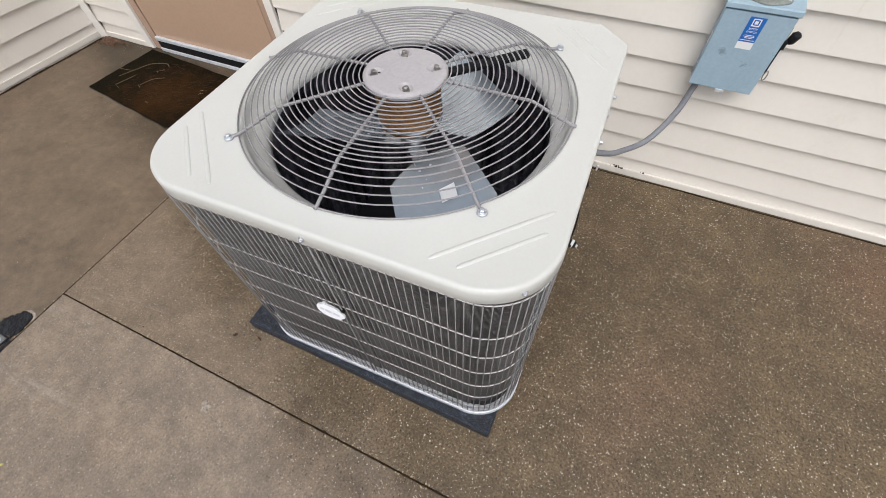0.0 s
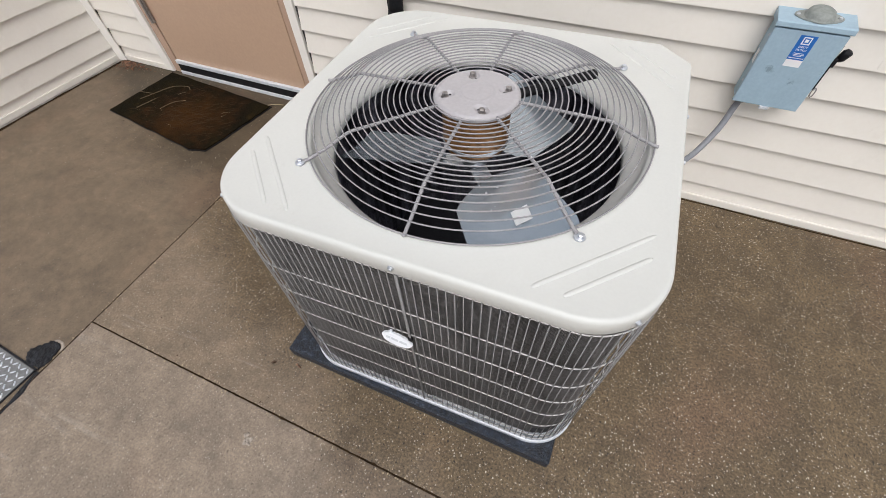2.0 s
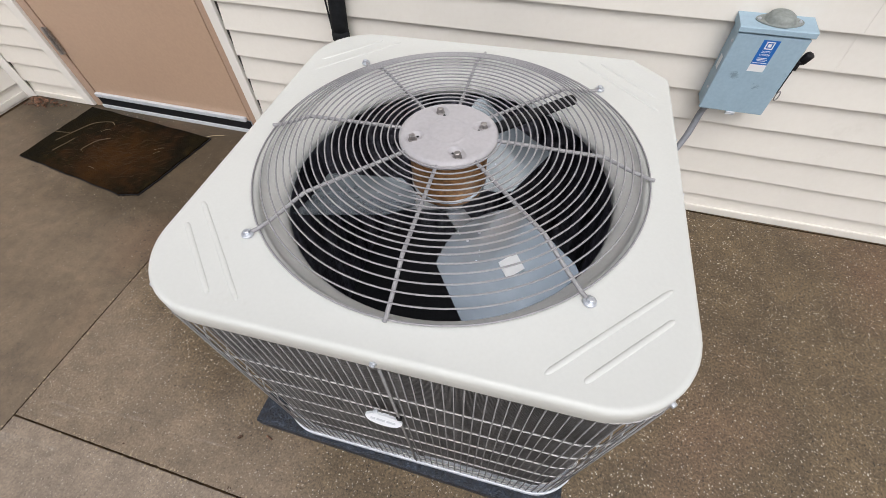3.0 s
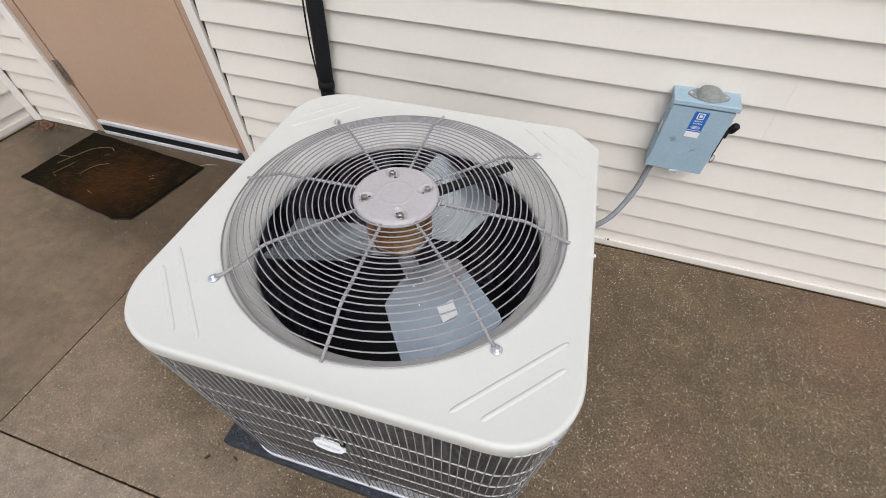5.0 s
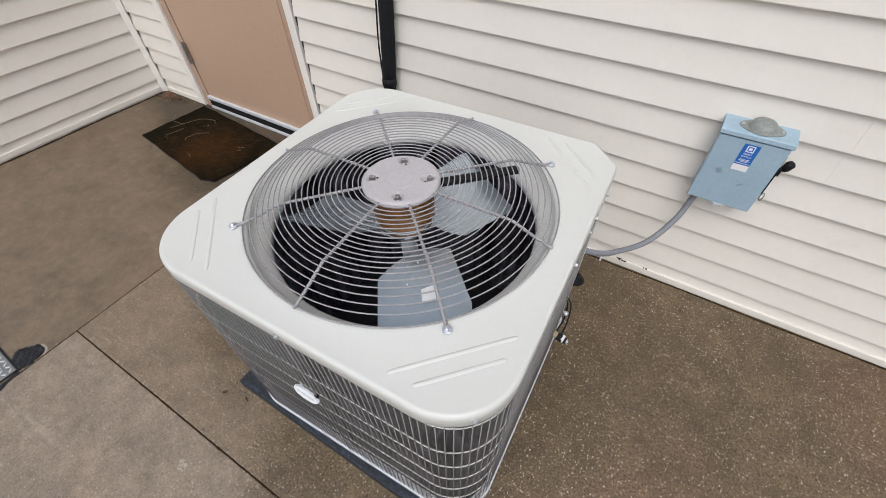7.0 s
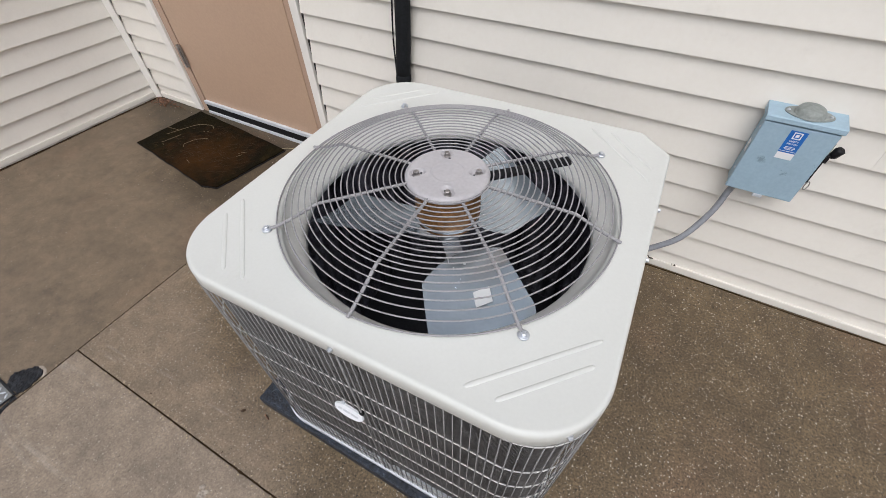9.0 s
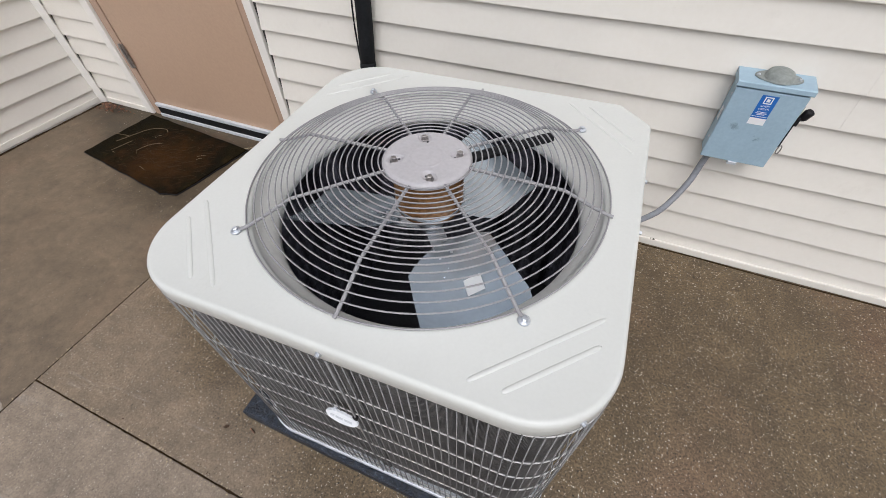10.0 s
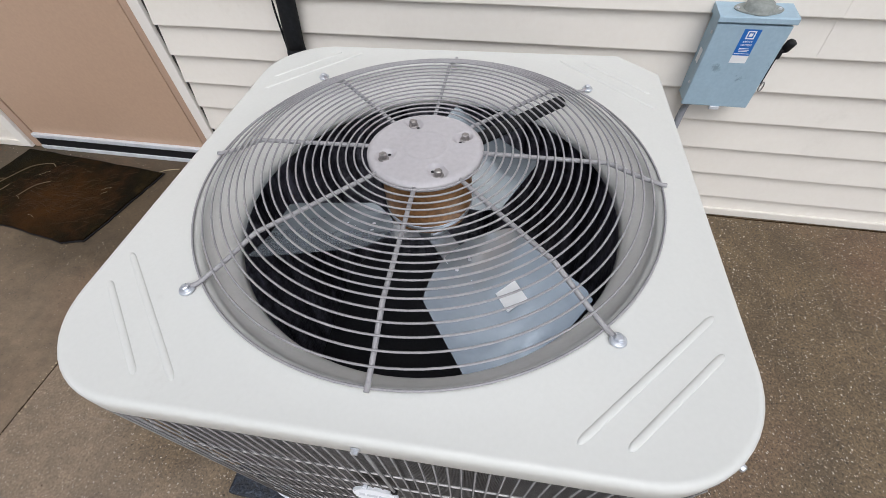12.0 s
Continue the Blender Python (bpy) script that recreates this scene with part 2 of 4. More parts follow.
def soaked_pile(m):
    """Rust that has spread from the middle of the mat through black, soaked pile."""
    t = m.node_tree
    b = t.nodes["Principled BSDF"]
    was = b.inputs["Base Color"].links[0].from_socket
    co = t.nodes.new("ShaderNodeTexCoord")
    far = t.nodes.new("ShaderNodeVectorMath")
    far.operation = "DISTANCE"
    far.inputs[1].default_value = (-1.93, 0.53, 0.01)
    t.links.new(co.outputs["Object"], far.inputs[0])
    cloud = t.nodes.new("ShaderNodeTexNoise")
    cloud.inputs["Scale"].default_value, cloud.inputs["Detail"].default_value, cloud.inputs["Roughness"].default_value = 11.0, 8, 0.72
    t.links.new(co.outputs["Object"], cloud.inputs["Vector"])
    both = t.nodes.new("ShaderNodeMath")
    both.operation = "MULTIPLY_ADD"
    both.inputs[1].default_value = 0.9
    t.links.new(cloud.outputs["Fac"], both.inputs[0])
    t.links.new(far.outputs["Value"], both.inputs[2])
    ramp = t.nodes.new("ShaderNodeMapRange")
    ramp.inputs["From Min"].default_value, ramp.inputs["From Max"].default_value = 0.80, 0.46
    t.links.new(both.outputs[0], ramp.inputs["Value"])
    mix = t.nodes.new("ShaderNodeMixRGB")
    mix.inputs[2].default_value = (0.050, 0.022, 0.006, 1)
    t.links.new(ramp.outputs[0], mix.inputs[0])
    t.links.new(was, mix.inputs[1])
    t.links.new(mix.outputs[0], b.inputs["Base Color"])


FIBRE = material("wet_coir_fibre", (0.036, 0.018, 0.006), 0.6, vary=0.5, scale=9, second=(0.03, 0.013, 0.004), spec=0.2)
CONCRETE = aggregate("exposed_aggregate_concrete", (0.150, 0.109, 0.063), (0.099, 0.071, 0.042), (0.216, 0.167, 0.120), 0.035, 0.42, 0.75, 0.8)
# front slab: its paler tone holds the sky's sheen
SHEEN_SLAB = aggregate("sheen_aggregate_concrete", (0.152, 0.109, 0.068), (0.100, 0.071, 0.045), (0.256, 0.206, 0.160), 0.035, 0.42, 0.6, 0.8)
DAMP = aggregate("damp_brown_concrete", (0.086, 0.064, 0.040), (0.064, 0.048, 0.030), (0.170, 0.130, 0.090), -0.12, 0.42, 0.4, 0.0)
SOIL = material("dark_joint_dirt", (0.030, 0.022, 0.016), 0.9, vary=0.4)
GRASS = material("dull_grass", (0.06, 0.08, 0.03), 0.9, vary=0.3)


def coil_material():
    """Thin upright fins, packed tightly, dull and dirty."""
    m = material("dark_finned_coil", (0.155, 0.150, 0.151), 0.5, metal=0.3, vary=0.25, scale=5, fine=90, bump=0.0)
    t = m.node_tree
    co = t.nodes.new("ShaderNodeTexCoord")
    heights = []
    for turn, scale in (("Z", 70.0), ("X", 170.0)):
        w = t.nodes.new("ShaderNodeTexWave")
        w.bands_direction = turn
        w.inputs["Scale"].default_value, w.inputs["Distortion"].default_value = scale, 0.6
        t.links.new(co.outputs["Object"], w.inputs["Vector"])
        heights.append(w)
    add = t.nodes.new("ShaderNodeMath")
    t.links.new(heights[0].outputs["Fac"], add.inputs[0])
    t.links.new(heights[1].outputs["Fac"], add.inputs[1])
    bp = t.nodes["Bump"]
    bp.inputs["Strength"].default_value, bp.inputs["Distance"].default_value = 0.7, 0.004
    t.links.new(add.outputs[0], bp.inputs["Height"])
    return m


COIL = coil_material()
soaked_pile(MAT)
streaky = COIL.node_tree
co2 = streaky.nodes.new("ShaderNodeTexCoord")
stretch = streaky.nodes.new("ShaderNodeMapping")
stretch.inputs["Scale"].default_value = (26.0, 26.0, 1.6)
streaky.links.new(co2.outputs["Object"], stretch.inputs["Vector"])
bands = streaky.nodes.new("ShaderNodeTexNoise")
bands.inputs["Scale"].default_value, bands.inputs["Detail"].default_value = 1.0, 5
streaky.links.new(stretch.outputs[0], bands.inputs["Vector"])
tone = streaky.nodes.new("ShaderNodeMapRange")
tone.inputs["From Min"].default_value, tone.inputs["From Max"].default_value = 0.3, 0.7
tone.inputs["To Min"].default_value, tone.inputs["To Max"].default_value = 0.55, 1.45
streaky.links.new(bands.outputs["Fac"], tone.inputs["Value"])
coil_shader = streaky.nodes["Principled BSDF"]
was = coil_shader.inputs["Base Color"].links[0].from_socket
times = streaky.nodes.new("ShaderNodeMixRGB")
times.blend_type, times.inputs[0].default_value = "MULTIPLY", 1.0
streaky.links.new(was, times.inputs[1])
streaky.links.new(tone.outputs[0], times.inputs[2])
streaky.links.new(times.outputs[0], coil_shader.inputs["Base Color"])
FIN = material("dusty_aluminium_fin", (0.20, 0.194, 0.195), 0.5, metal=0.3, vary=0.3, scale=9, fine=120, bump=0.0, second=(0.15, 0.145, 0.147), mix=0.35)
# lilac-grey upright streaks paint dim reflections onto the dark inner fins
LINER = material("reflection_streaked_fins", (0.24, 0.235, 0.29), 0.30, metal=0.6, vary=0.5, scale=5, fine=45, bump=0.8, depth=0.012, second=(0.030, 0.028, 0.038), mix=0.22)
run_down = LINER.node_tree.nodes.new("ShaderNodeMapping")
run_down.inputs["Scale"].default_value = (3.2, 3.2, 0.22)
LINER.node_tree.links.new(LINER.node_tree.nodes["Texture Coordinate"].outputs["Object"], run_down.inputs["Vector"])
LINER.node_tree.links.new(run_down.outputs[0], LINER.node_tree.nodes["Noise Texture"].inputs["Vector"])


# ---- shapes ----
def finish(bm, name, mat, smooth=False):
    bmesh.ops.recalc_face_normals(bm, faces=bm.faces)
    me = bpy.data.meshes.new(name)
    bm.to_mesh(me)
    bm.free()
    for p in me.polygons:
        p.use_smooth = smooth
    me.materials.append(mat)
    return me


def thing(name, bm, mat, label, category, m=None, kind="", group="", smooth=False):
    ob = new(name, finish(bm, name, mat, smooth) if bm else None)
    if m is not None:
        ob.matrix_basis = m
    return tagged(ob, label, category, group, kind)


def part(name, bm, mat, parent, label="", smooth=False, m=None, kind=""):
    me = bm if isinstance(bm, bpy.types.Mesh) else finish(bm, name, mat, smooth)
    ob = new(name, me)
    ob.parent = parent
    if m is not None:
        ob.matrix_basis = m
    return tagged(ob, label, "", "", kind)


def box(x0, x1, y0, y1, z0, z1, bevel=0.0, bm=None, segs=2):
    b = bmesh.new()
    vs = bmesh.ops.create_cube(b, size=1.0)["verts"]
    for v in vs:
        v.co = Vector(((x0 + x1) / 2 + v.co.x * (x1 - x0), (y0 + y1) / 2 + v.co.y * (y1 - y0), (z0 + z1) / 2 + v.co.z * (z1 - z0)))
    if bevel:
        bmesh.ops.bevel(b, geom=b.edges[:], offset=bevel, segments=segs, affect="EDGES", profile=0.5)
    return merge(b, bm)


def merge(b, bm):
    if bm is None:
        return b
    me = bpy.data.meshes.new("tmp")
    b.to_mesh(me)
    b.free()
    bm.from_mesh(me)
    bpy.data.meshes.remove(me)
    return bm


def moved(bm, m):
    bmesh.ops.transform(bm, matrix=m, verts=bm.verts)
    return bm


def sweep(points, r, n=8, closed=False, bm=None, flat=1.0):
    """A tube along a line of points; r is a number or one for each point."""
    b = bm or bmesh.new()
    pts = [Vector(p) for p in points]
    k = len(pts)
    up = Vector((0, 0, 1))
    rings = []
    for i, p in enumerate(pts):
        if closed:
            d = pts[(i + 1) % k] - pts[i - 1]
        else:
            d = pts[min(i + 1, k - 1)] - pts[max(i - 1, 0)]
        d.normalize()
        side = d.cross(up)
        if side.length < 0.05:
            side = d.cross(Vector((0, 1, 0)))
        side.normalize()
        over = side.cross(d)
        rr = r[i] if isinstance(r, (list, tuple)) else r
        rings.append([b.verts.new(p + side * (rr * math.cos(a)) + over * (rr * flat * math.sin(a))) for a in [2 * math.pi * j / n for j in range(n)]])
    for i in range(k if closed else k - 1):
        A, B = rings[i], rings[(i + 1) % k]
        for j in range(n):
            b.faces.new((A[j], A[(j + 1) % n], B[(j + 1) % n], B[j]))
    if not closed:
        b.faces.new(rings[0])
        b.faces.new(rings[-1][::-1])
    return b


def lathe(profile, n=48, cap=True, bm=None):
    """A turned shape round z, from (radius, height) pairs."""
    b = bm or bmesh.new()
    rings = []
    for r, z in profile:
        if r < 1e-6:
            rings.append([b.verts.new((0, 0, z))])
        else:
            rings.append([b.verts.new((r * math.cos(2 * math.pi * j / n), r * math.sin(2 * math.pi * j / n), z)) for j in range(n)])
    for A, B in zip(rings, rings[1:]):
        for j in range(n):
            if len(A) == 1 and len(B) == 1:
                continue
            if len(A) == 1:
                b.faces.new((A[0], B[j], B[(j + 1) % n]))
            elif len(B) == 1:
                b.faces.new((A[j], A[(j + 1) % n], B[0]))
            else:
                b.faces.new((A[j], A[(j + 1) % n], B[(j + 1) % n], B[j]))
    return b


def prism(outline, z0, z1, bm=None):
    """A solid from an outline in x and y."""
    b = bm or bmesh.new()
    lo = [b.verts.new((x, y, z0)) for x, y in outline]
    hi = [b.verts.new((x, y, z1)) for x, y in outline]
    b.faces.new(hi)
    b.faces.new(lo[::-1])
    n = len(lo)
    for i in range(n):
        b.faces.new((lo[i], lo[(i + 1) % n], hi[(i + 1) % n], hi[i]))
    return b


def smooth_line(points, per=8):
    """A smooth line through points (Catmull-Rom)."""
    p = [Vector(q) for q in points]
    p = [2 * p[0] - p[1], *p, 2 * p[-1] - p[-2]]
    out = []
    for i in range(1, len(p) - 2):
        for s in range(per):
            t = s / per
            out.append(0.5 * (2 * p[i] + (p[i + 1] - p[i - 1]) * t + (2 * p[i - 1] - 5 * p[i] + 4 * p[i + 1] - p[i + 2]) * t * t
                              + (3 * p[i] - p[i - 1] - 3 * p[i + 1] + p[i + 2]) * t ** 3))
    return out + [p[-2]]


def lettering(body, size, mat, parent, m, depth=0.0004):
    cu = bpy.data.curves.new("writing", "FONT")
    cu.body, cu.size, cu.extrude, cu.align_x, cu.align_y = body, size, depth, "CENTER", "CENTER"
    tmp = bpy.data.objects.new("writing", cu)
    me = bpy.data.meshes.new_from_object(tmp)
    bpy.data.objects.remove(tmp)
    me.materials.append(mat)
    ob = new("writing", me)
    ob.parent = parent
    ob.matrix_basis = m
    return ob


# ---- ground ----
HOUSE = pose(0, 0, 0, 0, 0, -1.75)
WALL = 0.8576          # the siding's face, in the house's own axes
thing("ground", box(-60, 60, -60, 60, -0.5, -0.06), SOIL, "dark bare ground under the concrete slabs", "ground", kind="structure")
field = bmesh.new()
for x0, x1, y0, y1 in ((-1500, 1500, -1500, -60), (-1500, 1500, 60, 1500), (-1500, -60, -60, 60), (60, 1500, -60, 60)):
    field.faces.new([field.verts.new(c) for c in ((x0, y0, -0.06), (x1, y0, -0.06), (x1, y1, -0.06), (x0, y1, -0.06))])
thing("grassland", field, GRASS, "dull flat grass reaching to the horizon", "ground", kind="structure")

pavement = thing("pavement", box(-9, 9, -9, 0.9, -0.058, -0.008), SOIL, "worn brown exposed-aggregate concrete paving with tooled joints", "pavement", m=HOUSE, kind="structure")
GAP = 0.0024
JX, JY = -1.318, -0.668
for x0, x1, y0, y1, mat in ((JX + GAP, 9, JY + GAP, 0.9, CONCRETE), (JX + GAP, 9, -9, JY - GAP, SHEEN_SLAB), (-9, JX - GAP, -9, 0.9, DAMP)):
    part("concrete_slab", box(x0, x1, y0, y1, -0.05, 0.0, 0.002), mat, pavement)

JOINT = material("brown_joint_dirt", (0.036, 0.023, 0.013), 0.95, vary=0.5, scale=40, second=(0.012, 0.008, 0.005), mix=0.4, spec=0.1)
rng = random.Random(12)


def ragged_line(a, b, low, high, step=0.012):
    """Dirt packed unevenly into a joint, from a to b."""
    a, b = Vector((*a, -0.0015)), Vector((*b, -0.0015))
    n = int((b - a).length / step)
    across = (b - a).normalized().cross(Vector((0, 0, 1)))
    pts = [a + (b - a) * (i / n) + across * rng.gauss(0, 0.0008) for i in range(n + 1)]
    return sweep(pts, [rng.uniform(low, high) * (1.5 if rng.random() < 0.06 else 1) for _ in pts], 6, flat=0.55)


thing("joint_dirt", ragged_line((JX, JY), (2.6, JY), 0.0020, 0.0042), JOINT, "brown dirt packed into the paving joint", "dirt", m=HOUSE, kind="stuff")
thing("joint_dirt", ragged_line((JX, -2.4), (JX, 0.84), 0.0014, 0.0034), JOINT, "brown dirt packed into the paving joint", "dirt", m=HOUSE, kind="stuff")
chips = bmesh.new()
for i in range(420):
    if rng.random() < 0.55:
        x, y = rng.uniform(JX, 1.8), JY + rng.choice((-1, 1)) * (0.004 + abs(rng.gauss(0, 0.004)))
    else:
        x, y = JX + rng.choice((-1, 1)) * (0.003 + abs(rng.gauss(0, 0.004))), rng.uniform(-1.3, 0.5)
    q = rng.uniform(0.0012, 0.0038)
    merge(moved(lathe([(0, q * 0.6), (q, 0), (0, -q)], 5), pose(x, y, 0.0005, rng.uniform(-30, 30), rng.uniform(-30, 30), rng.uniform(0, 360))), chips)
thing("joint_chips", chips, STRAW, "pale crumbs along the chipped joint edges", "dirt", m=HOUSE, kind="stuff")

# ---- house walls ----
PITCH, FIRST, FALL = 0.1132, -0.007, 0.28


def course_mesh(length, z0, z1, seed):
    """One lap of siding, its face leaning out to a folded lower edge; runs along x, its face towards -y."""
    rnd = random.Random(seed)
    b = bmesh.new()
    n = max(2, int(length / 0.25))
    prof = [(-0.001, z0 + 0.0062), (-0.0180, z0 + 0.006), (-0.0198, z0), (-0.0220, z0 + 0.0008), (-0.0224, z0 + 0.003), (-0.0030, z1 + 0.004), (-0.001, z1 + 0.006)]
    rings = []
    for i in range(n + 1):
        w = rnd.uniform(-0.0008, 0.0008)
        rings.append([b.verts.new((length * i / n, y + (w if 0 < j < 5 else 0), z + (w * 0.6 if 0 < j < 5 else 0))) for j, (y, z) in enumerate(prof)])
    k = len(prof)
    for A, B in zip(rings, rings[1:]):
        for j in range(k):
            b.faces.new((A[j], A[(j + 1) % k], B[(j + 1) % k], B[j]))
    b.faces.new(rings[0])
    b.faces.new(rings[-1][::-1])
    return b


HOUSE_TOP = 2.75
FACE = WALL + 0.012    # the sheathing behind the siding
D0, D1, DTOP = -2.352, -1.348, 2.06      # the door's slab
wall = bmesh.new()
box(-3.2, D0 - 0.06, FACE, FACE + 0.16, 0, HOUSE_TOP, bm=wall)
box(D1 + 0.06, 7.0, FACE, FACE + 0.16, 0, HOUSE_TOP, bm=wall)
box(D0 - 0.06, D1 + 0.06, FACE, FACE + 0.16, DTOP + 0.06, HOUSE_TOP, bm=wall)
wall_back = thing("wall_back", wall, SHEATH, "cream horizontal vinyl lap siding on the house wall", "wall", m=HOUSE, kind="structure")
CORNER = -2.905
TRIM_R = -1.251
k = 0
while FIRST + k * PITCH < HOUSE_TOP - 0.02:
    z0 = FIRST + k * PITCH
    z1 = min(z0 + PITCH, HOUSE_TOP - 0.006)
    runs = [(CORNER + 0.032, -2.482)] if z0 < DTOP + 0.05 else [(CORNER + 0.03, -1.0)]
    stop = {6: 0.988, 7: 0.988, 5: -0.573, 12: 1.9, 13: 1.9, 14: -0.2, 15: -0.2}.get(k, 3.0 + (k * 0.37) % 1.5)
    runs += [(TRIM_R + 0.014 if z0 < DTOP + 0.05 else -1.0, stop + 0.03), (stop, 7.0)]
    for n, (a, c) in enumerate(runs):
        part("siding_panel", course_mesh(c - a, z0, z1, k * 7 + n), SIDING, wall_back, m=pose(a, FACE - (0.0012 if n == len(runs) - 1 else 0.0), -0.0049 * (a + 0.6) - (0.016 if c < -2.4 else 0.0), 0, FALL, 0))
    k += 1

LEFT = HOUSE @ pose(CORNER, WALL, 0, 0, 0, 90 - 3.0)     # along x: away from the viewer's side of the yard to the corner
wall_l = thing("wall_left", box(-1.5, 0.1, 0.012, 4.0, 0, HOUSE_TOP), SHEATH, "cream horizontal vinyl lap siding on the side wall", "wall", m=LEFT, kind="structure")
k = 0
while FIRST + k * PITCH < HOUSE_TOP - 0.02:
    z0 = FIRST + k * PITCH
    part("siding_panel", course_mesh(1.472, z0, min(z0 + PITCH, HOUSE_TOP - 0.006), 900 + k), SIDING, wall_l, m=pose(-1.5, 0.012, -0.013))
    k += 1

wall_e = thing("wall_end", box(-1.498, -1.492, 0.02, 3.99, 0, HOUSE_TOP - 0.02), SHEATH, "cream vinyl lap siding on the wing's end wall", "wall", m=LEFT, kind="structure")
k = 0
while FIRST + k * PITCH < HOUSE_TOP - 0.02:
    z0 = FIRST + k * PITCH
    part("siding_panel", course_mesh(3.98, z0, min(z0 + PITCH, HOUSE_TOP - 0.006), 1500 + k), SIDING, wall_e, m=pose(-1.4995, 4.0, -0.013, 0, 0, -90))
    k += 1
# the inside corner post, and the base strips
post = bmesh.new()
prism([(CORNER - 0.012, WALL + 0.008), (CORNER - 0.010, WALL - 0.034), (CORNER + 0.012, WALL - 0.036), (CORNER + 0.044, WALL - 0.020), (CORNER + 0.046, WALL - 0.014),
       (CORNER + 0.016, WALL + 0.008)], 0.004, HOUSE_TOP, post)
thing("trim_corner", post, TRIM, "white vinyl inside corner post", "trim", m=HOUSE, kind="structure")


def base_strip(x0, x1):
    return moved(prism([(WALL + 0.011, 0.003), (WALL - 0.0125, 0.003), (WALL - 0.0135, 0.005), (WALL - 0.0130, 0.034), (WALL - 0.0110, 0.0365), (WALL - 0.0085, 0.0365), (WALL + 0.011, 0.033)], x0, x1),
                 Matrix(((0, 0, 1, 0), (1, 0, 0, 0), (0, 1, 0, 0), (0, 0, 0, 1))))


thing("baseboard_back", base_strip(TRIM_R + 0.012, 7.0), SIDING, "white vinyl starter strip at the foot of the wall", "trim", m=HOUSE, kind="structure")
thing("baseboard_corner", base_strip(CORNER + 0.049, -2.4815), SIDING, "white vinyl starter strip at the foot of the wall", "trim", m=HOUSE, kind="structure")
strip = moved(base_strip(-1.5, -0.045), Matrix.Translation((0, -WALL, 0.008)))
thing("baseboard_left", strip, SIDING, "white vinyl starter strip at the foot of the wall", "trim", m=LEFT, kind="structure")
# thin dark brown bead along the foot of the back wall
dirt = bmesh.new()
sweep([(x, WALL - 0.018 + 0.003 * math.sin(x * 9), 0.0) for x in [TRIM_R + 0.3 * i for i in range(27)]], 0.0036, 6, bm=dirt, flat=0.5)
thing("dirt_shade_line", dirt, JOINT, "dark line of dirt and painted shade where wall meets concrete", "dirt", m=HOUSE, kind="stuff")
# shadow and debris under the left wall, put in as one dark bead
dirt = sweep([(x, -0.02 + 0.003 * math.sin(x * 9), 0.0) for x in [-1.5 + 0.05 * i for i in range(30)]], [0.006 + 0.005 * abs(math.sin(i * 2.3)) for i in range(30)], 6, flat=0.5)
thing("dirt_shade_line", dirt, JOINT, "dark line of dirt and painted shade where wall meets concrete", "dirt", m=LEFT, kind="stuff")

# ---- door ----
door = thing("door_1", box(D0, D1, WALL + 0.004, WALL + 0.048, 0.070, DTOP, 0.003), DOOR, "closed flush tan painted steel door with a metal sweep", "door", m=HOUSE, kind="structure")
jamb = bmesh.new()
box(-2.4175, D0 - 0.007, WALL + 0.001, WALL + 0.11, 0.0, DTOP + 0.06, 0.003, bm=jamb)
part("door_frame", jamb, FRAME, door)
part("door_frame", box(D1 + 0.007, -1.298, WALL + 0.001, WALL + 0.11, 0.0, DTOP + 0.06, 0.003), FRAME, door)
part("door_frame", box(D0 - 0.0035, D1 + 0.0035, WALL - 0.010, WALL + 0.11, DTOP + 0.004, DTOP + 0.06, 0.003), FRAME, door)
part("door_stop", box(D0 - 0.0055, D0 + 0.02, WALL + 0.049, WALL + 0.11, 0.036, DTOP), RUBBER, door, "dark seal behind the door edge")
part("door_stop", box(D1 - 0.02, D1 + 0.0065, WALL + 0.049, WALL + 0.11, 0.036, DTOP), RUBBER, door, "dark seal behind the door edge")
part("threshold", box(D0 - 0.003, D1 + 0.003, WALL - 0.012, WALL + 0.12, 0.0, 0.022, 0.003), ALU, door, "worn aluminium threshold")
# black strip added as the shadow between sweep and threshold
part("sill_shade_strip", box(D0, D1, WALL - 0.006, WALL + 0.003, 0.0225, 0.068), RUBBER, door, "black strip standing for the shaded gap under the door")
sweep_bm = box(D0 + 0.004, D1 - 0.012, WALL - 0.016, WALL + 0.0035, 0.073, 0.096, 0.003)
sw = part("door_sweep", sweep_bm, ALU, door, "aluminium door sweep")
for i in range(6):
    part("screw", moved(lathe([(0.0, 0.002), (0.003, 0.0015), (0.004, 0.0)], 10), pose(D0 + 0.06 + i * 0.17, WALL - 0.0162, 0.0845, 90)), ZINC, sw)
for zc in (0.388, 1.15, 1.85):
    h = bmesh.new()
    for j in range(5):
        merge(moved(lathe([(0.0, 0.0), (0.0085, 0.001), (0.0085, 0.0262), (0.0, 0.0272)], 12), pose(D0 - 0.002, WALL - 0.014, zc - 0.068 + j * 0.0274)), h)
    box(D0 - 0.016, D0 + 0.014, WALL - 0.0125, WALL - 0.0015, zc - 0.067, zc + 0.067, 0.001, bm=h)
    part("hinge", h, STEEL, door, "worn steel butt hinge")
thing("trim_door", box(-2.4805, -2.419, WALL - 0.014, WALL + 0.009, 0.004, DTOP + 0.10, 0.003), TRIM, "white vinyl channel beside the door frame", "trim", m=HOUSE, kind="structure")
thing("trim_door", box(-1.2965, TRIM_R + 0.003, WALL - 0.010, WALL + 0.009, 0.004, DTOP + 0.10, 0.003), TRIM, "white vinyl channel beside the door frame", "trim", m=HOUSE, kind="structure")
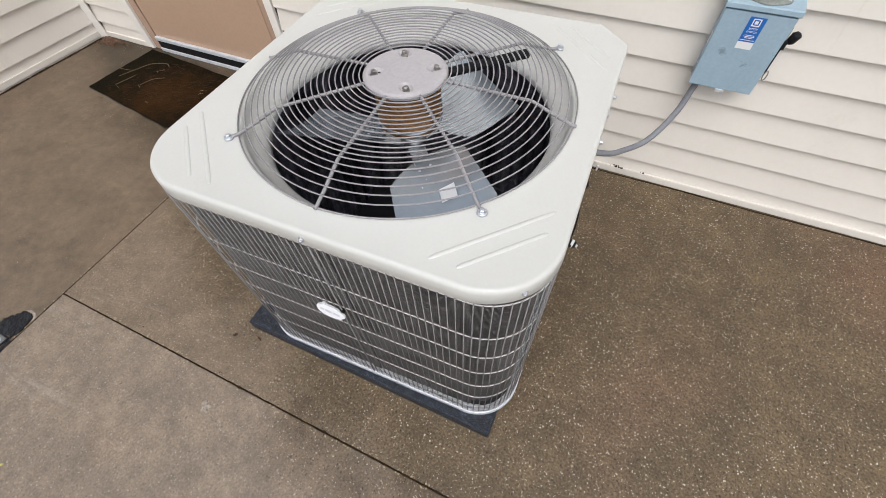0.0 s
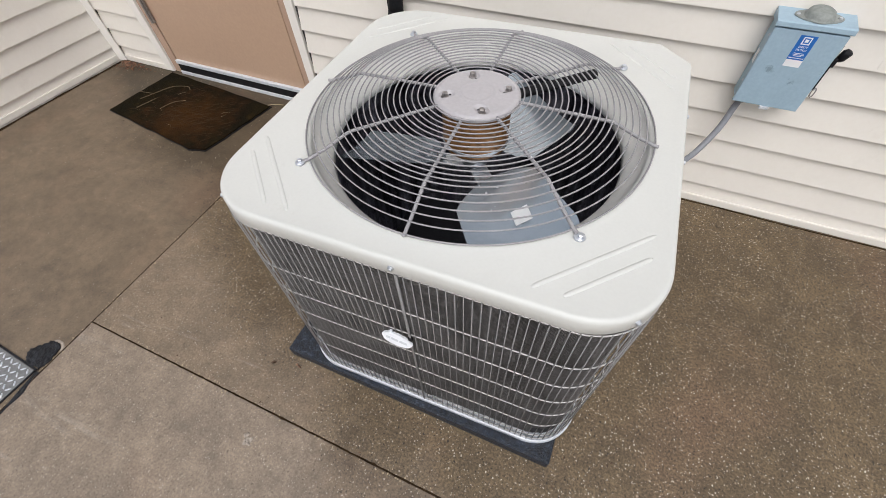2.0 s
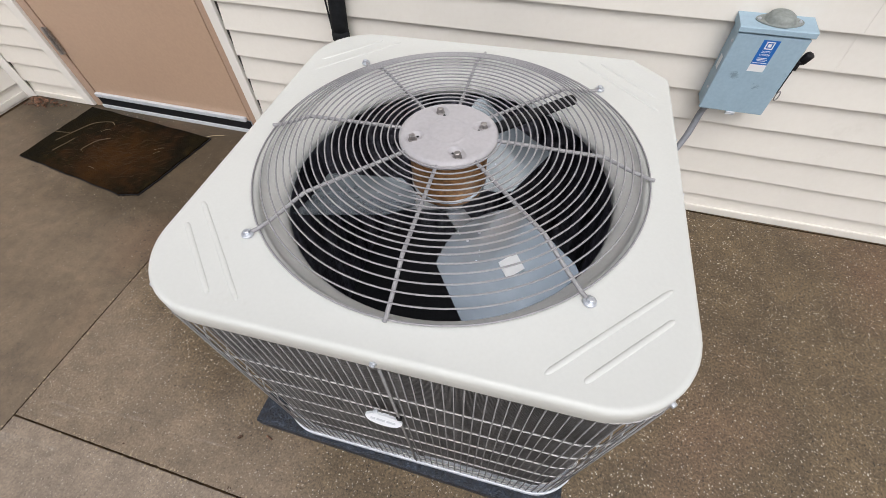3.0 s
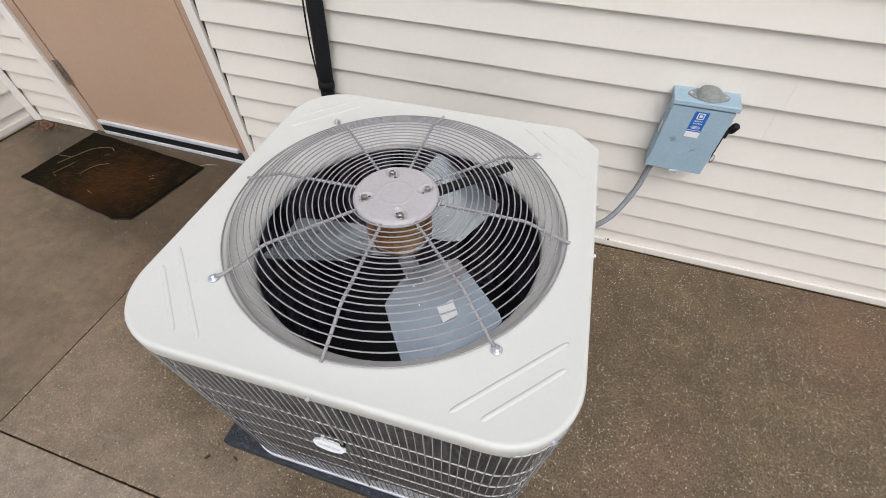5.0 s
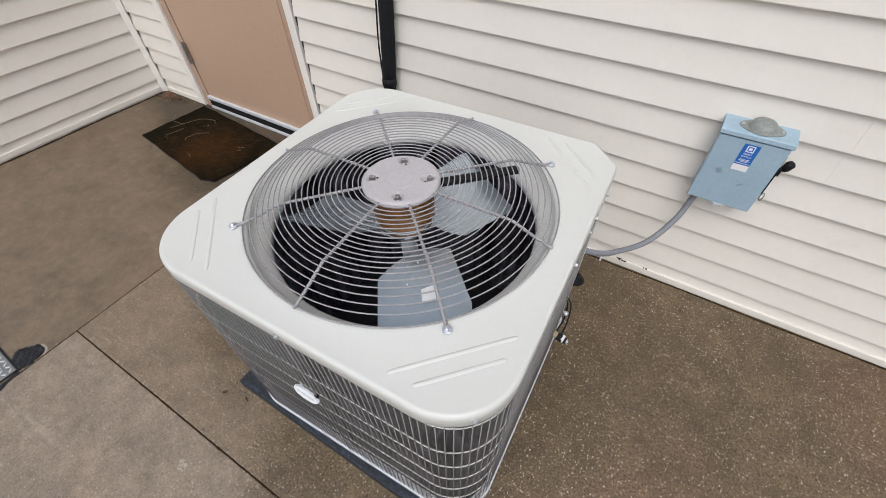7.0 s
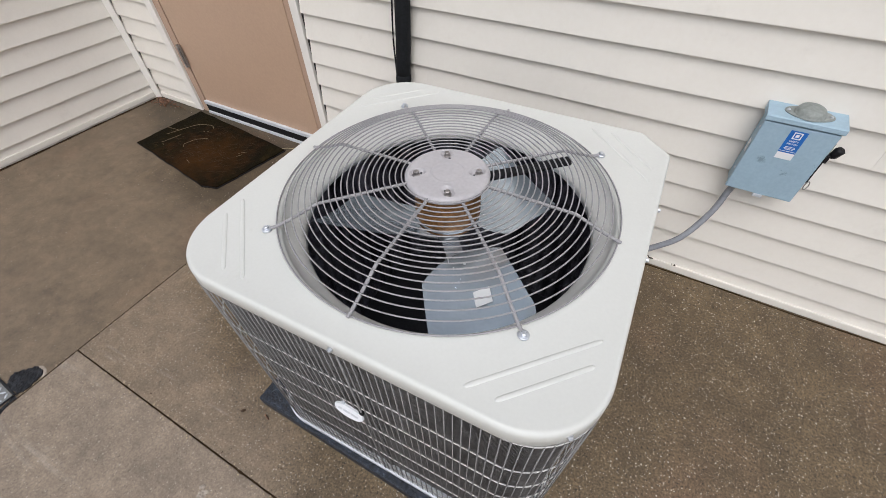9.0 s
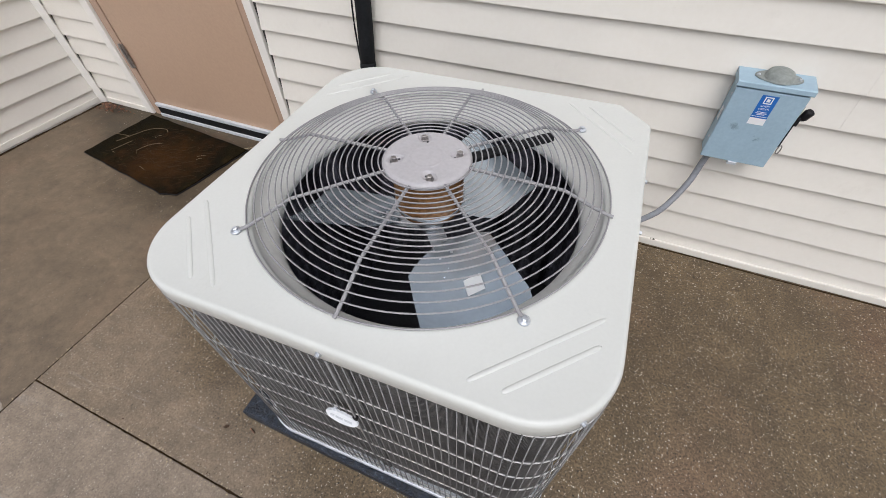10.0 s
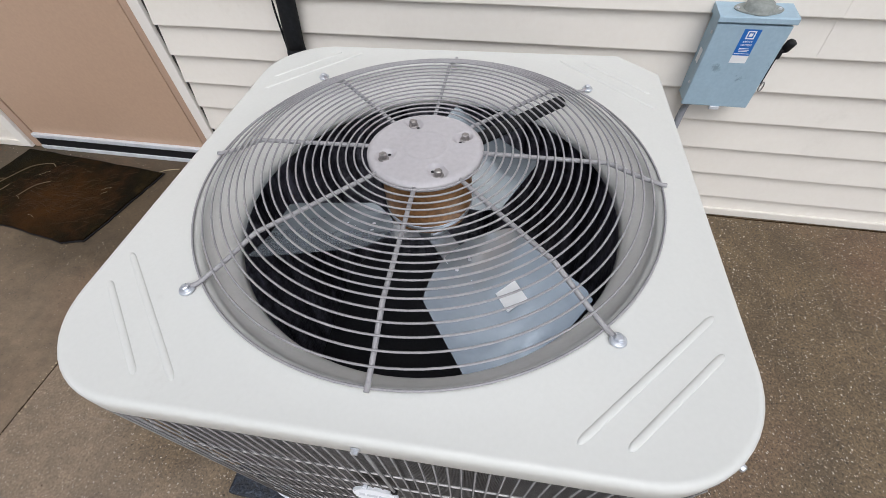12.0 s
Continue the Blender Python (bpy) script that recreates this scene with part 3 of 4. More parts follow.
thing("trim_door", box(-2.418, -1.2975, WALL - 0.020, WALL + 0.009, DTOP + 0.061, DTOP + 0.10, 0.003), TRIM, "white vinyl channel above the door frame", "trim", m=HOUSE, kind="structure")

# ---- doormat ----
rng = random.Random(4)
corners = [(-2.452, 0.447), (-1.718, 0.316), (-1.618, 0.341), (-1.522, 0.795), (-2.392, 0.906)]
edge = []
for (xa, ya), (xb, yb) in zip(corners, corners[1:] + corners[:1]):
    for i in range(12):
        t = i / 12
        edge.append((xa + (xb - xa) * t + rng.uniform(-0.003, 0.003), ya + (yb - ya) * t + rng.uniform(-0.003, 0.003)))
doormat = thing("doormat", None, None, "soaked dark brown doormat with rusty stains and a cut corner", "doormat", m=pose(0, 0, 0.001))
part("backing", prism(edge, 0.0, 0.004), RUBBER, doormat, "black rubber backing")
inner = [(-2.0 + (x + 2.0) * 0.982, 0.56 + (y - 0.56) * 0.975) for x, y in edge]
part("mat_top", prism(inner, 0.0042, 0.010), MAT, doormat, "wet brown matted pile")
straws = bmesh.new()
for i in range(7):
    x, y, a, ln = rng.uniform(-2.3, -1.7), rng.uniform(0.42, 0.75), rng.uniform(-0.6, 0.9), rng.uniform(0.015, 0.06)
    sweep([(x, y, 0.0112), (x + ln * math.cos(a) * 0.5, y + ln * math.sin(a) * 0.5 + 0.003, 0.0125), (x + ln * math.cos(a), y + ln * math.sin(a), 0.0112)], 0.0005, 4, bm=straws)
part("straw_bits", straws, STRAW, doormat, "bits of straw caught in the pile", kind="stuff")
fibres = bmesh.new()
for i in range(220):
    x, y = rng.gauss(-1.97, 0.20), rng.gauss(0.56, 0.11)
    if not (-2.38 < x < -1.64 and 0.38 < y < 0.82):
        continue
    a, ln, bend = rng.uniform(-0.4, 1.3), rng.uniform(0.02, 0.07), rng.uniform(-0.012, 0.012)
    dx, dy = math.cos(a) * ln, math.sin(a) * ln
    z = 0.0102 + rng.uniform(0, 0.0025)
    sweep([(x, y, z - 0.001), (x + dx * 0.35 - dy * bend * 9, y + dy * 0.35 + dx * bend * 9, z), (x + dx * 0.7 - dy * bend * 9, y + dy * 0.7 + dx * bend * 9, z), (x + dx, y + dy, z - 0.001)], 0.0007, 4, bm=fibres)
part("fibre_tangle", fibres, FIBRE, doormat, "tangled wet coir fibres", kind="stuff")
for pts in (((-2.348, 0.59), (-2.303, 0.679), (-2.251, 0.762), (-2.162, 0.793), (-2.12, 0.772)), ((-2.297, 0.514), (-2.275, 0.574), (-2.257, 0.627)), ((-2.421, 0.653), (-2.37, 0.656), (-2.325, 0.661)), ((-2.15, 0.56), (-2.12, 0.63), (-2.06, 0.67))):
    part("long_straw", sweep(smooth_line([(x, y, 0.0118) for x, y in pts]), 0.0022, 6, flat=0.5), TWINE, doormat, "long frayed straw")
thing("straw", sweep(smooth_line([(-1.56, 0.80, 0.004), (-1.52, 0.82, 0.006), (-1.47, 0.835, 0.003)]), 0.002, 6), STRAW, "pale straw lying on concrete beside the mat", "straw")

# ---- insulated pipe on the wall ----
pipe = thing("line_set", None, None, "black insulated refrigerant pipe running down the siding", "pipe", m=HOUSE)
PX, PY = -0.640, WALL - 0.044
part("insulation", sweep(smooth_line([(PX + 0.04, PY, 2.7), (PX + 0.035, PY, 1.5), (PX, PY, 0.90), (PX - 0.024, PY, 0.62)], 6), 0.031, 18), FOAM, pipe, smooth=True)
part("collar", sweep([(PX - 0.0225, PY, 0.636), (PX - 0.024, PY, 0.618), (PX - 0.0255, PY, 0.60)], [0.0315, 0.034, 0.033], 18), FOAM, pipe, smooth=True)
part("elbow", sweep(smooth_line([(PX - 0.024, PY, 0.615), (PX - 0.028, PY - 0.005, 0.50), (PX + 0.0, PY - 0.05, 0.30), (PX + 0.12, PY - 0.16, 0.22), (PX + 0.26, PY - 0.36, 0.22)], 6), 0.029, 16), FOAM, pipe, smooth=True)
part("control_wire", sweep(smooth_line([(PX + 0.02, PY - 0.022, 2.7), (PX - 0.004, PY - 0.022, 1.2), (PX - 0.036, PY - 0.012, 0.95), (PX - 0.050, PY - 0.012, 0.78), (PX - 0.050, PY - 0.01, 0.62)], 8), 0.0035, 8), RUBBER, pipe, "thin black control wire", smooth=True)
for z in (1.05, 2.0):
    part("clamp", box(PX - 0.03, PX + 0.05, PY + 0.02, WALL - 0.006, z, z + 0.02, 0.002), GALV, pipe)

# ---- safety switch on the wall ----
BX0, BX1, BZ0, BZ1, BF = 0.660, 0.846, 0.534, 0.808, 0.778
switch = thing("safety_switch", None, None, "blue-grey steel electrical safety switch box on the siding", "switch box", m=HOUSE)
body = box(BX0, BX1, BF + 0.0095, WALL - 0.004, BZ0 + 0.004, 0.784, 0.003)
part("body", body, BOXM, switch)
cover = box(BX0 - 0.003, BX1 + 0.003, BF - 0.002, BF + 0.010, BZ0, 0.7795, 0.003)
cov = part("cover", cover, BOXM, switch)
cap = moved(prism([(WALL - 0.006, 0.7845), (BF - 0.005, 0.7845), (BF - 0.007, 0.787), (BF - 0.006, 0.7985), (BF - 0.002, 0.8015), (WALL - 0.006, 0.8095)], -0.100, 0.100), Matrix(((0, 0, 1, (BX0 + BX1) / 2), (1, 0, 0, 0), (0, 1, 0, 0), (0, 0, 0, 1))))
part("cap", cap, BOXM, switch, "sloping rain cap")
ROOF = pose((BX0 + BX1) / 2 + 0.004, (BF + WALL) / 2 - 0.002, 0.8055, 5.6, 0, 0)
part("hub_dome", moved(lathe([(0.0, 0.024), (0.012, 0.0235), (0.024, 0.0215), (0.033, 0.0165), (0.0365, 0.0095), (0.0375, 0.004), (0.039, 0.003), (0.0395, 0.0)], 36), ROOF @ pose(0, 0, 0.002)), HUBCAP, switch, "grey cast closing hub", smooth=True)
part("hub_flange", moved(prism([(0.056 * math.cos(a) * (1 + 0.12 * math.cos(2 * a)), 0.036 * math.sin(a)) for a in [2 * math.pi * i / 40 for i in range(40)]], -0.001, 0.003), ROOF), HUBCAP, switch, "grey cast flange")
for side in (-1, 1):
    part("screw", moved(lathe([(0, 0.003), (0.004, 0.0025), (0.005, 0.0)], 10), ROOF @ pose(side * 0.053, 0, 0.003)), ZINC, switch)
lab = part("label", box(0.732, 0.776, BF - 0.0026, BF - 0.0021, 0.697, 0.769), BLUE, cov, "blue printed label")
part("label_foot", box(0.7325, 0.7765, BF - 0.0026, BF - 0.0021, 0.675, 0.6965), WHITE, cov, "white label strip")
sq = bmesh.new()
cx, cz, y0, y1 = 0.754, 0.754, BF - 0.0031, BF - 0.0027
for x0, x1, z0, z1 in ((-0.011, -0.008, -0.011, 0.011), (0.008, 0.011, -0.011, 0.011), (-0.008, 0.008, 0.008, 0.011), (-0.008, 0.008, -0.011, -0.008), (-0.0045, 0.0045, -0.0045, 0.0045)):
    box(cx + x0, cx + x1, y0, y1, cz + z0, cz + z1, bm=sq)
part("emblem", sq, WHITE, cov, "plain white square emblem")
for body_text, z in (("SAFETY", 0.7355), ("SWITCH", 0.7265)):
    lettering(body_text, 0.0075, WHITE, cov, pose(0.754, BF - 0.0028, z, 90))
bars = bmesh.new()
for i, w in enumerate((0.026, 0.030, 0.022)):
    box(0.754 - w / 2, 0.754 + w / 2, BF - 0.0031, BF - 0.0027, 0.716 - i * 0.004, 0.7175 - i * 0.004, bm=bars)
box(0.734, 0.774, BF - 0.0031, BF - 0.0027, 0.7015, 0.703, bm=bars)
part("small_print", bars, WHITE, cov)
part("catch", box(0.742, 0.770, BF - 0.006, BF + 0.004, BZ0 - 0.010, BZ0 + 0.001, 0.002), GALV, cov, "small galvanised cover catch")
part("side_sticker", box(BX0 - 0.0012, BX0 - 0.0004, BF + 0.026, BF + 0.050, 0.655, 0.695), WHITE, switch, "small white sticker")
for z in (0.75, 0.60):
    part("screw", moved(lathe([(0, 0.004), (0.004, 0.003), (0.0045, 0.0)], 8), pose(BX0 - 0.0005, BF + 0.018, z, 0, -90)), ZINC, switch)
lever = part("handle_plate", box(BX1, BX1 + 0.007, BF + 0.006, BF + 0.060, 0.655, 0.752, 0.002), HUBCAP, switch, "grey handle mounting plate")
arm = sweep([(BX1 + 0.009, BF + 0.034, 0.692), (BX1 + 0.014, BF + 0.024, 0.704), (BX1 + 0.024, BF + 0.014, 0.716)], [0.009, 0.008, 0.007], 10)
part("lever", arm, HUBCAP, lever, "grey metal lever arm")
part("knob", sweep([(BX1 + 0.019, BF + 0.014, 0.708), (BX1 + 0.020, BF + 0.012, 0.712), (BX1 + 0.025, BF + 0.007, 0.735), (BX1 + 0.026, BF + 0.006, 0.739)], [0.0085, 0.0120, 0.0140, 0.0105], 6), RUBBER, lever, "black plastic knob", smooth=True)
part("black_edge", box(BX1 + 0.0032, BX1 + 0.0075, BF + 0.001, BF + 0.012, 0.612, 0.704, 0.0015), RUBBER, switch, "black interlock bar")
part("interlock_pin", box(BX1 + 0.003, BX1 + 0.013, BF - 0.003, BF + 0.010, 0.690, 0.716, 0.002), RUBBER, switch, "black interlock pin")
hasp = sweep([(BX1 + 0.010 + 0.0050 * math.cos(a), BF - 0.001, 0.606 + 0.015 * math.sin(a)) for a in [2 * math.pi * i / 24 for i in range(24)]], 0.0017, 6, closed=True)
part("hasp_loop", hasp, STEEL, switch, "small steel padlock loop", smooth=True)

# ---- flexible conduit from the box to the unit ----
conduit = thing("conduit", None, None, "grey flexible conduit curving from switch box to condenser", "conduit")
part("tube", sweep(smooth_line([(0.715, 0.785, 0.545), (0.708, 0.790, 0.493), (0.688, 0.752, 0.413), (0.627, 0.669, 0.336), (0.541, 0.567, 0.337), (0.490, 0.475, 0.390), (0.425, 0.420, 0.43)], 10), 0.0108, 14), CONDUIT, conduit, smooth=True)
part("connector", sweep([(0.714, 0.787, 0.560), (0.7145, 0.786, 0.532), (0.7135, 0.785, 0.522)], [0.014, 0.015, 0.013], 14), CONDUIT, conduit, "grey plastic connector")

# ---- plastic pad ----
PADZ = 0.052
pad = thing("equipment_pad", None, None, "speckled black plastic pad under the condenser", "pad", m=HOUSE)
part("slab", box(-0.505, 0.428, -0.470, 0.462, 0.0, PADZ, 0.005), PADM, pad)
part("rim", box(-0.500, 0.423, -0.465, 0.457, PADZ, PADZ + 0.003, 0.002), PADM, pad)

# ---- condenser ----
TOP = 0.83
unit = thing("air_conditioner", None, None, "cream and grey outdoor air conditioner with a domed wire guard", "air conditioner")


def outline(half, radius, chamfer, n=10):
    """The plan of the unit: three rounded corners and one cut one at the back."""
    def arc(cx, cy, a0):
        return [(cx * (half - radius) + radius * math.cos(radians(a0 + 90 * i / n)), cy * (half - radius) + radius * math.sin(radians(a0 + 90 * i / n))) for i in range(n + 1)]
    pts = arc(1, -1, -90)
    r = 0.012
    pts += [(half, half - chamfer - r), (half - 0.2 * r, half - chamfer), (half - chamfer, half - 0.2 * r), (half - chamfer - r, half)]
    pts += arc(-1, 1, 90)
    pts += arc(-1, -1, 180)
    return pts


def inset(pts, d):
    n = len(pts)
    out = []
    for i in range(n):
        p, q, s = Vector(pts[i - 1]), Vector(pts[i]), Vector(pts[(i + 1) % n])
        t = (s - p).normalized()
        out.append((q.x - t.y * d, q.y + t.x * d))
    return out


def along(pts, step):
    """Even steps round a closed outline: points and outward directions."""
    loop = [Vector(p) for p in pts] + [Vector(pts[0])]
    total = sum((b - a).length for a, b in zip(loop, loop[1:]))
    count = round(total / step)
    step = total / count
    res, want, run = [], 0.0, 0.0
    for a, b in zip(loop, loop[1:]):
        ln = (b - a).length
        while want < run + ln and len(res) < count:
            p = a + (b - a) * ((want - run) / ln)
            d = (b - a).normalized()
            res.append((p.x, p.y, d.y, -d.x))
            want += step
        run += ln
    return res


LIDPTS = outline(0.447, 0.145, 0.078, 14)


def ray_out(a, pts):
    """The outline's point in the direction a."""
    d = Vector((math.cos(a), math.sin(a)))
    best = 0
    for i in range(len(pts)):
        p, q = Vector(pts[i - 1]), Vector(pts[i])
        e = q - p
        den = d.x * e.y - d.y * e.x
        if abs(den) < 1e-9:
            continue
        t = (p.x * e.y - p.y * e.x) / den
        s = (p.x * d.y - p.y * d.x) / den
        if t > 0 and -1e-6 <= s <= 1 + 1e-6:
            best = max(best, t)
    return d * best


angles = sorted({round(math.atan2(y, x) % (2 * math.pi), 5) for x, y in LIDPTS} | {round(2 * math.pi * i / 144, 5) for i in range(144)})
lid = bmesh.new()
loops = []
for d, z in ((0.012, TOP - 0.037), (0.001, TOP - 0.0375), (0.0, TOP - 0.036), (0.0008, TOP - 0.009), (0.0018, TOP - 0.0042), (0.0042, TOP - 0.0008), (0.0078, TOP + 0.0009), (0.0115, TOP + 0.0007), (0.0165, TOP)):
    P = inset(LIDPTS, d) if d else LIDPTS
    loops.append([lid.verts.new((*ray_out(a, P), z)) for a in angles])
for r, z in ((0.396, TOP), (0.391, TOP + 0.0008), (0.386, TOP + 0.0005), (0.380, TOP - 0.004), (0.377, TOP - 0.012), (0.376, TOP - 0.03)):
    loops.append([lid.verts.new((r * math.cos(a), r * math.sin(a), z)) for a in angles])
n = len(angles)
for A, B in zip(loops, loops[1:]):
    for j in range(n):
        lid.faces.new((A[j], A[(j + 1) % n], B[(j + 1) % n], B[j]))
ribs = []
for turn in range(4):
    c, s = (1, 0, -1, 0)[turn], (0, 1, 0, -1)[turn]
    for (xa, ya), (xb, yb) in (((0.234, -0.413), (0.410, -0.236)), ((0.286, -0.412), (0.409, -0.288))):
        pa, pb = Vector((xa, ya)), Vector((xb, yb))
        ribs.append(bmesh.new())
        pts = [pa + (pb - pa) * t for t in (0, 0.02, 0.05, 0.35, 0.65, 0.95, 0.98, 1)]
        sweep([(p.x * c - p.y * s, p.x * s + p.y * c, TOP - 0.0005) for p in pts], [0.001, 0.0036, 0.0046, 0.0048, 0.0048, 0.0046, 0.0036, 0.001], 12, bm=ribs[-1], flat=0.50)
lid_ob = part("lid", lid, LID, unit, "cream enamelled sheet metal lid with pressed ribs", smooth=True)
lid_ob.data.set_sharp_from_angle(angle=radians(50))
for b in ribs:
    part("rib", b, LID, lid_ob, smooth=True)


def hex_screw(r=0.0065, h=0.006, washer=0.0095):
    b = lathe([(0.0, 0.0), (washer, 0.0), (washer, 0.0012), (washer * 0.8, 0.0022), (0, 0.0022)], 14)
    return lathe([(0.0, h), (r * 0.7, h), (r, h - 0.0012), (r, 0.002), (0.0, 0.002)], 6, bm=b)


SIDE_SCREWS = [((-0.002, -0.447), 90, -90), ((0.4035, -0.4035), 90, -45), ((-0.4035, -0.4035), 90, -135), ((0.447, 0.0), 90, 0), ((-0.447, 0.0), 90, 180), ((0.0, 0.447), 90, 90), ((0.447, 0.165), 90, 0)]
for (x, y), tip, yaw in SIDE_SCREWS:
    part("screw", moved(hex_screw(0.0046, 0.0065, 0.0060), pose(x, y, TOP - 0.020, 0, 0, yaw) @ pose(0, 0, 0, 0, 90, 0)), ZINC, lid_ob)

# inner ring that the fan turns in
part("venturi", lathe([(0.377, TOP - 0.012), (0.3745, TOP - 0.022), (0.365, TOP - 0.037), (0.352, TOP - 0.052), (0.344, TOP - 0.066), (0.3415, TOP - 0.082), (0.3435, TOP - 0.082), (0.3465, TOP - 0.067), (0.356, TOP - 0.053), (0.368, TOP - 0.038), (0.3785, TOP - 0.022), (0.3790, TOP - 0.012)], 96), VENTURI, unit, "grey sheet metal venturi ring", smooth=True)
deck = bmesh.new()
o1 = [deck.verts.new((*ray_out(a, inset(LIDPTS, 0.03)), TOP - 0.083)) for a in angles]
o2 = [deck.verts.new((0.3425 * math.cos(a), 0.3425 * math.sin(a), TOP - 0.083)) for a in angles]
for j in range(n):
    deck.faces.new((o1[j], o1[(j + 1) % n], o2[(j + 1) % n], o2[j]))
# deck coloured near black for the shade below the lid
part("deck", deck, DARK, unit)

# base pan and coil
BASE = outline(0.449, 0.132, 0.078, 12)
pan = prism(BASE, PADZ + 0.003, PADZ + 0.010)
pan_ob = part("base_pan", pan, GALV, unit, "pale galvanised base pan")
rail = bmesh.new()
A = [rail.verts.new((x, y, PADZ + 0.004)) for x, y in BASE]
B = [rail.verts.new((x, y, PADZ + 0.024)) for x, y in BASE]
C = [rail.verts.new((x, y, PADZ + 0.026)) for x, y in inset(BASE, 0.002)]
D = [rail.verts.new((x, y, PADZ + 0.026)) for x, y in inset(BASE, 0.007)]
E = [rail.verts.new((x, y, PADZ + 0.010)) for x, y in inset(BASE, 0.008)]
for P, Q in ((A, B), (B, C), (C, D), (D, E)):
    for j in range(len(P)):
        rail.faces.new((P[j], P[(j + 1) % len(P)], Q[(j + 1) % len(P)], Q[j]))
part("base_rail", rail, GALV, unit, "pale galvanised bottom rail", smooth=True)


def shell(half, z0, z1, thick, inner=None):
    b = bmesh.new()
    P = outline(half, 0.115, 0.078, 12)
    Q = inset(P, thick)
    rings = [[b.verts.new((x, y, z)) for x, y in pts] for pts, z in ((P, z0), (P, z1), (Q, z1), (Q, z0))]
    for R, S in zip(rings, rings[1:] + rings[:1]):
        for j in range(len(R)):
            b.faces.new((R[j], R[(j + 1) % len(R)], S[(j + 1) % len(R)], S[j]))
    return b


part("coil", shell(0.424, PADZ + 0.022, TOP - 0.05, 0.02), COIL, unit, "dark grey finned coil behind the wire guard", smooth=False)
fin_line = outline(0.4245, 0.115, 0.078, 12)
fins = bmesh.new()
for x, y, nx, ny in along(fin_line, 0.0021):
    if x > 0.27 and y > 0.36 or x > 0.36 and y > 0.27:
        continue
    q = 0.0005
    out = 0.0022 + 0.0006 * math.sin(x * 61 + y * 47)
    ends = []
    for z in (PADZ + 0.024, TOP - 0.051):
        ends.append([fins.verts.new((x + nx * d + ny * w, y + ny * d - nx * w, z)) for d, w in ((0, -q), (out, -q * 0.6), (out, q * 0.6), (0, q))])
    for j in range(3):
        fins.faces.new((ends[0][j], ends[0][j + 1], ends[1][j + 1], ends[1][j]))
part("fin_bank", fins, FIN, unit, "upright aluminium coil fins, dull with dust", kind="stuff")
part("liner", shell(0.392, PADZ + 0.012, TOP - 0.102, 0.004), LINER, unit, "dark inside of the coil with painted dim reflections")
# floor over the pale pan, coloured for the shade inside
part("sump", prism(outline(0.388, 0.12, 0.078, 8), PADZ + 0.011, PADZ + 0.016), DARK, unit, "cabinet floor coloured near black for the shade inside")
part("coil_bracket", box(0.0, 0.024, -0.4315, -0.4245, PADZ + 0.03, TOP - 0.05, 0.002), COIL, unit)
post_bm = prism([(0.443, 0.26), (0.443, 0.362), (0.362, 0.443), (0.26, 0.443), (0.26, 0.435), (0.359, 0.435), (0.435, 0.359), (0.435, 0.26)], PADZ + 0.012, TOP - 0.044)
part("service_panel", post_bm, LID, unit, "cream corner service panel")
for x, y in ((0.444, 0.17), (0.444, 0.335)):
    part("screw", moved(hex_screw(0.005, 0.008, 0.008), pose(x, y, 0.755, 0, 90)), ZINC, unit)

valves = part("service_valve", sweep([(0.418, 0.205, 0.205), (0.452, 0.203, 0.202), (0.462, 0.202, 0.200)], [0.012, 0.012, 0.010], 12), STRAW, unit, "brass service valve", smooth=True)
part("cap", sweep([(0.458, 0.202, 0.200), (0.478, 0.200, 0.197), (0.492, 0.199, 0.195)], [0.014, 0.0145, 0.012], 12), RUBBER, valves, "black valve cap")
part("band", sweep([(0.474, 0.2015, 0.1985), (0.483, 0.2005, 0.1965)], [0.0150, 0.0150], 14), WHITE, valves, "white band")
part("copper_line", sweep(smooth_line([(0.425, 0.30, 0.30), (0.450, 0.292, 0.285), (0.458, 0.26, 0.23), (0.448, 0.21, 0.20)]), 0.0030, 8), RUBBER, valves, "thin black control wire", smooth=True)
part("control_wire", sweep(smooth_line([(0.425, 0.29, 0.33), (0.462, 0.280, 0.30), (0.472, 0.25, 0.24), (0.470, 0.215, 0.205)]), 0.0026, 8), RUBBER, valves, "thin black control wire", smooth=True)
part("core_cap", sweep([(0.445, 0.262, 0.262), (0.460, 0.262, 0.262), (0.466, 0.262, 0.262)], [0.008, 0.009, 0.006], 10), ZINC, valves, "small bright core cap", smooth=True)
part("stem", sweep([(0.491, 0.199, 0.195), (0.500, 0.198, 0.1935)], [0.0062, 0.0052], 8), ZINC, valves, "bright square valve stem")
part("suction_line", sweep(smooth_line([(0.40, 0.35, 0.33), (0.438, 0.352, 0.335), (0.456, 0.375, 0.32), (0.450, 0.43, 0.27), (0.41, 0.50, 0.22)]), 0.017, 14), FOAM, valves, "black insulated suction line", smooth=True)

# wire guard round the coil: hoops and upright wires
GPTS = outline(0.4415, 0.128, 0.078, 12)
guard = None
for z in (TOP - 0.047, 0.640, 0.536, 0.432, 0.328, 0.224, 0.120, PADZ + 0.030):
    b = sweep([(x, y, z) for x, y in GPTS], 0.0017, 6, closed=True)
    if guard is None:
        guard = part("coil_guard", b, HOOPW, unit, "grey coated wire guard", smooth=True)
    else:
        part("hoop", b, HOOPW, guard, smooth=True)
up = finish(sweep([(0, 0, PADZ + 0.020), (0, 0, TOP - 0.044)], 0.0013, 6), "wire", GUARDW, True)
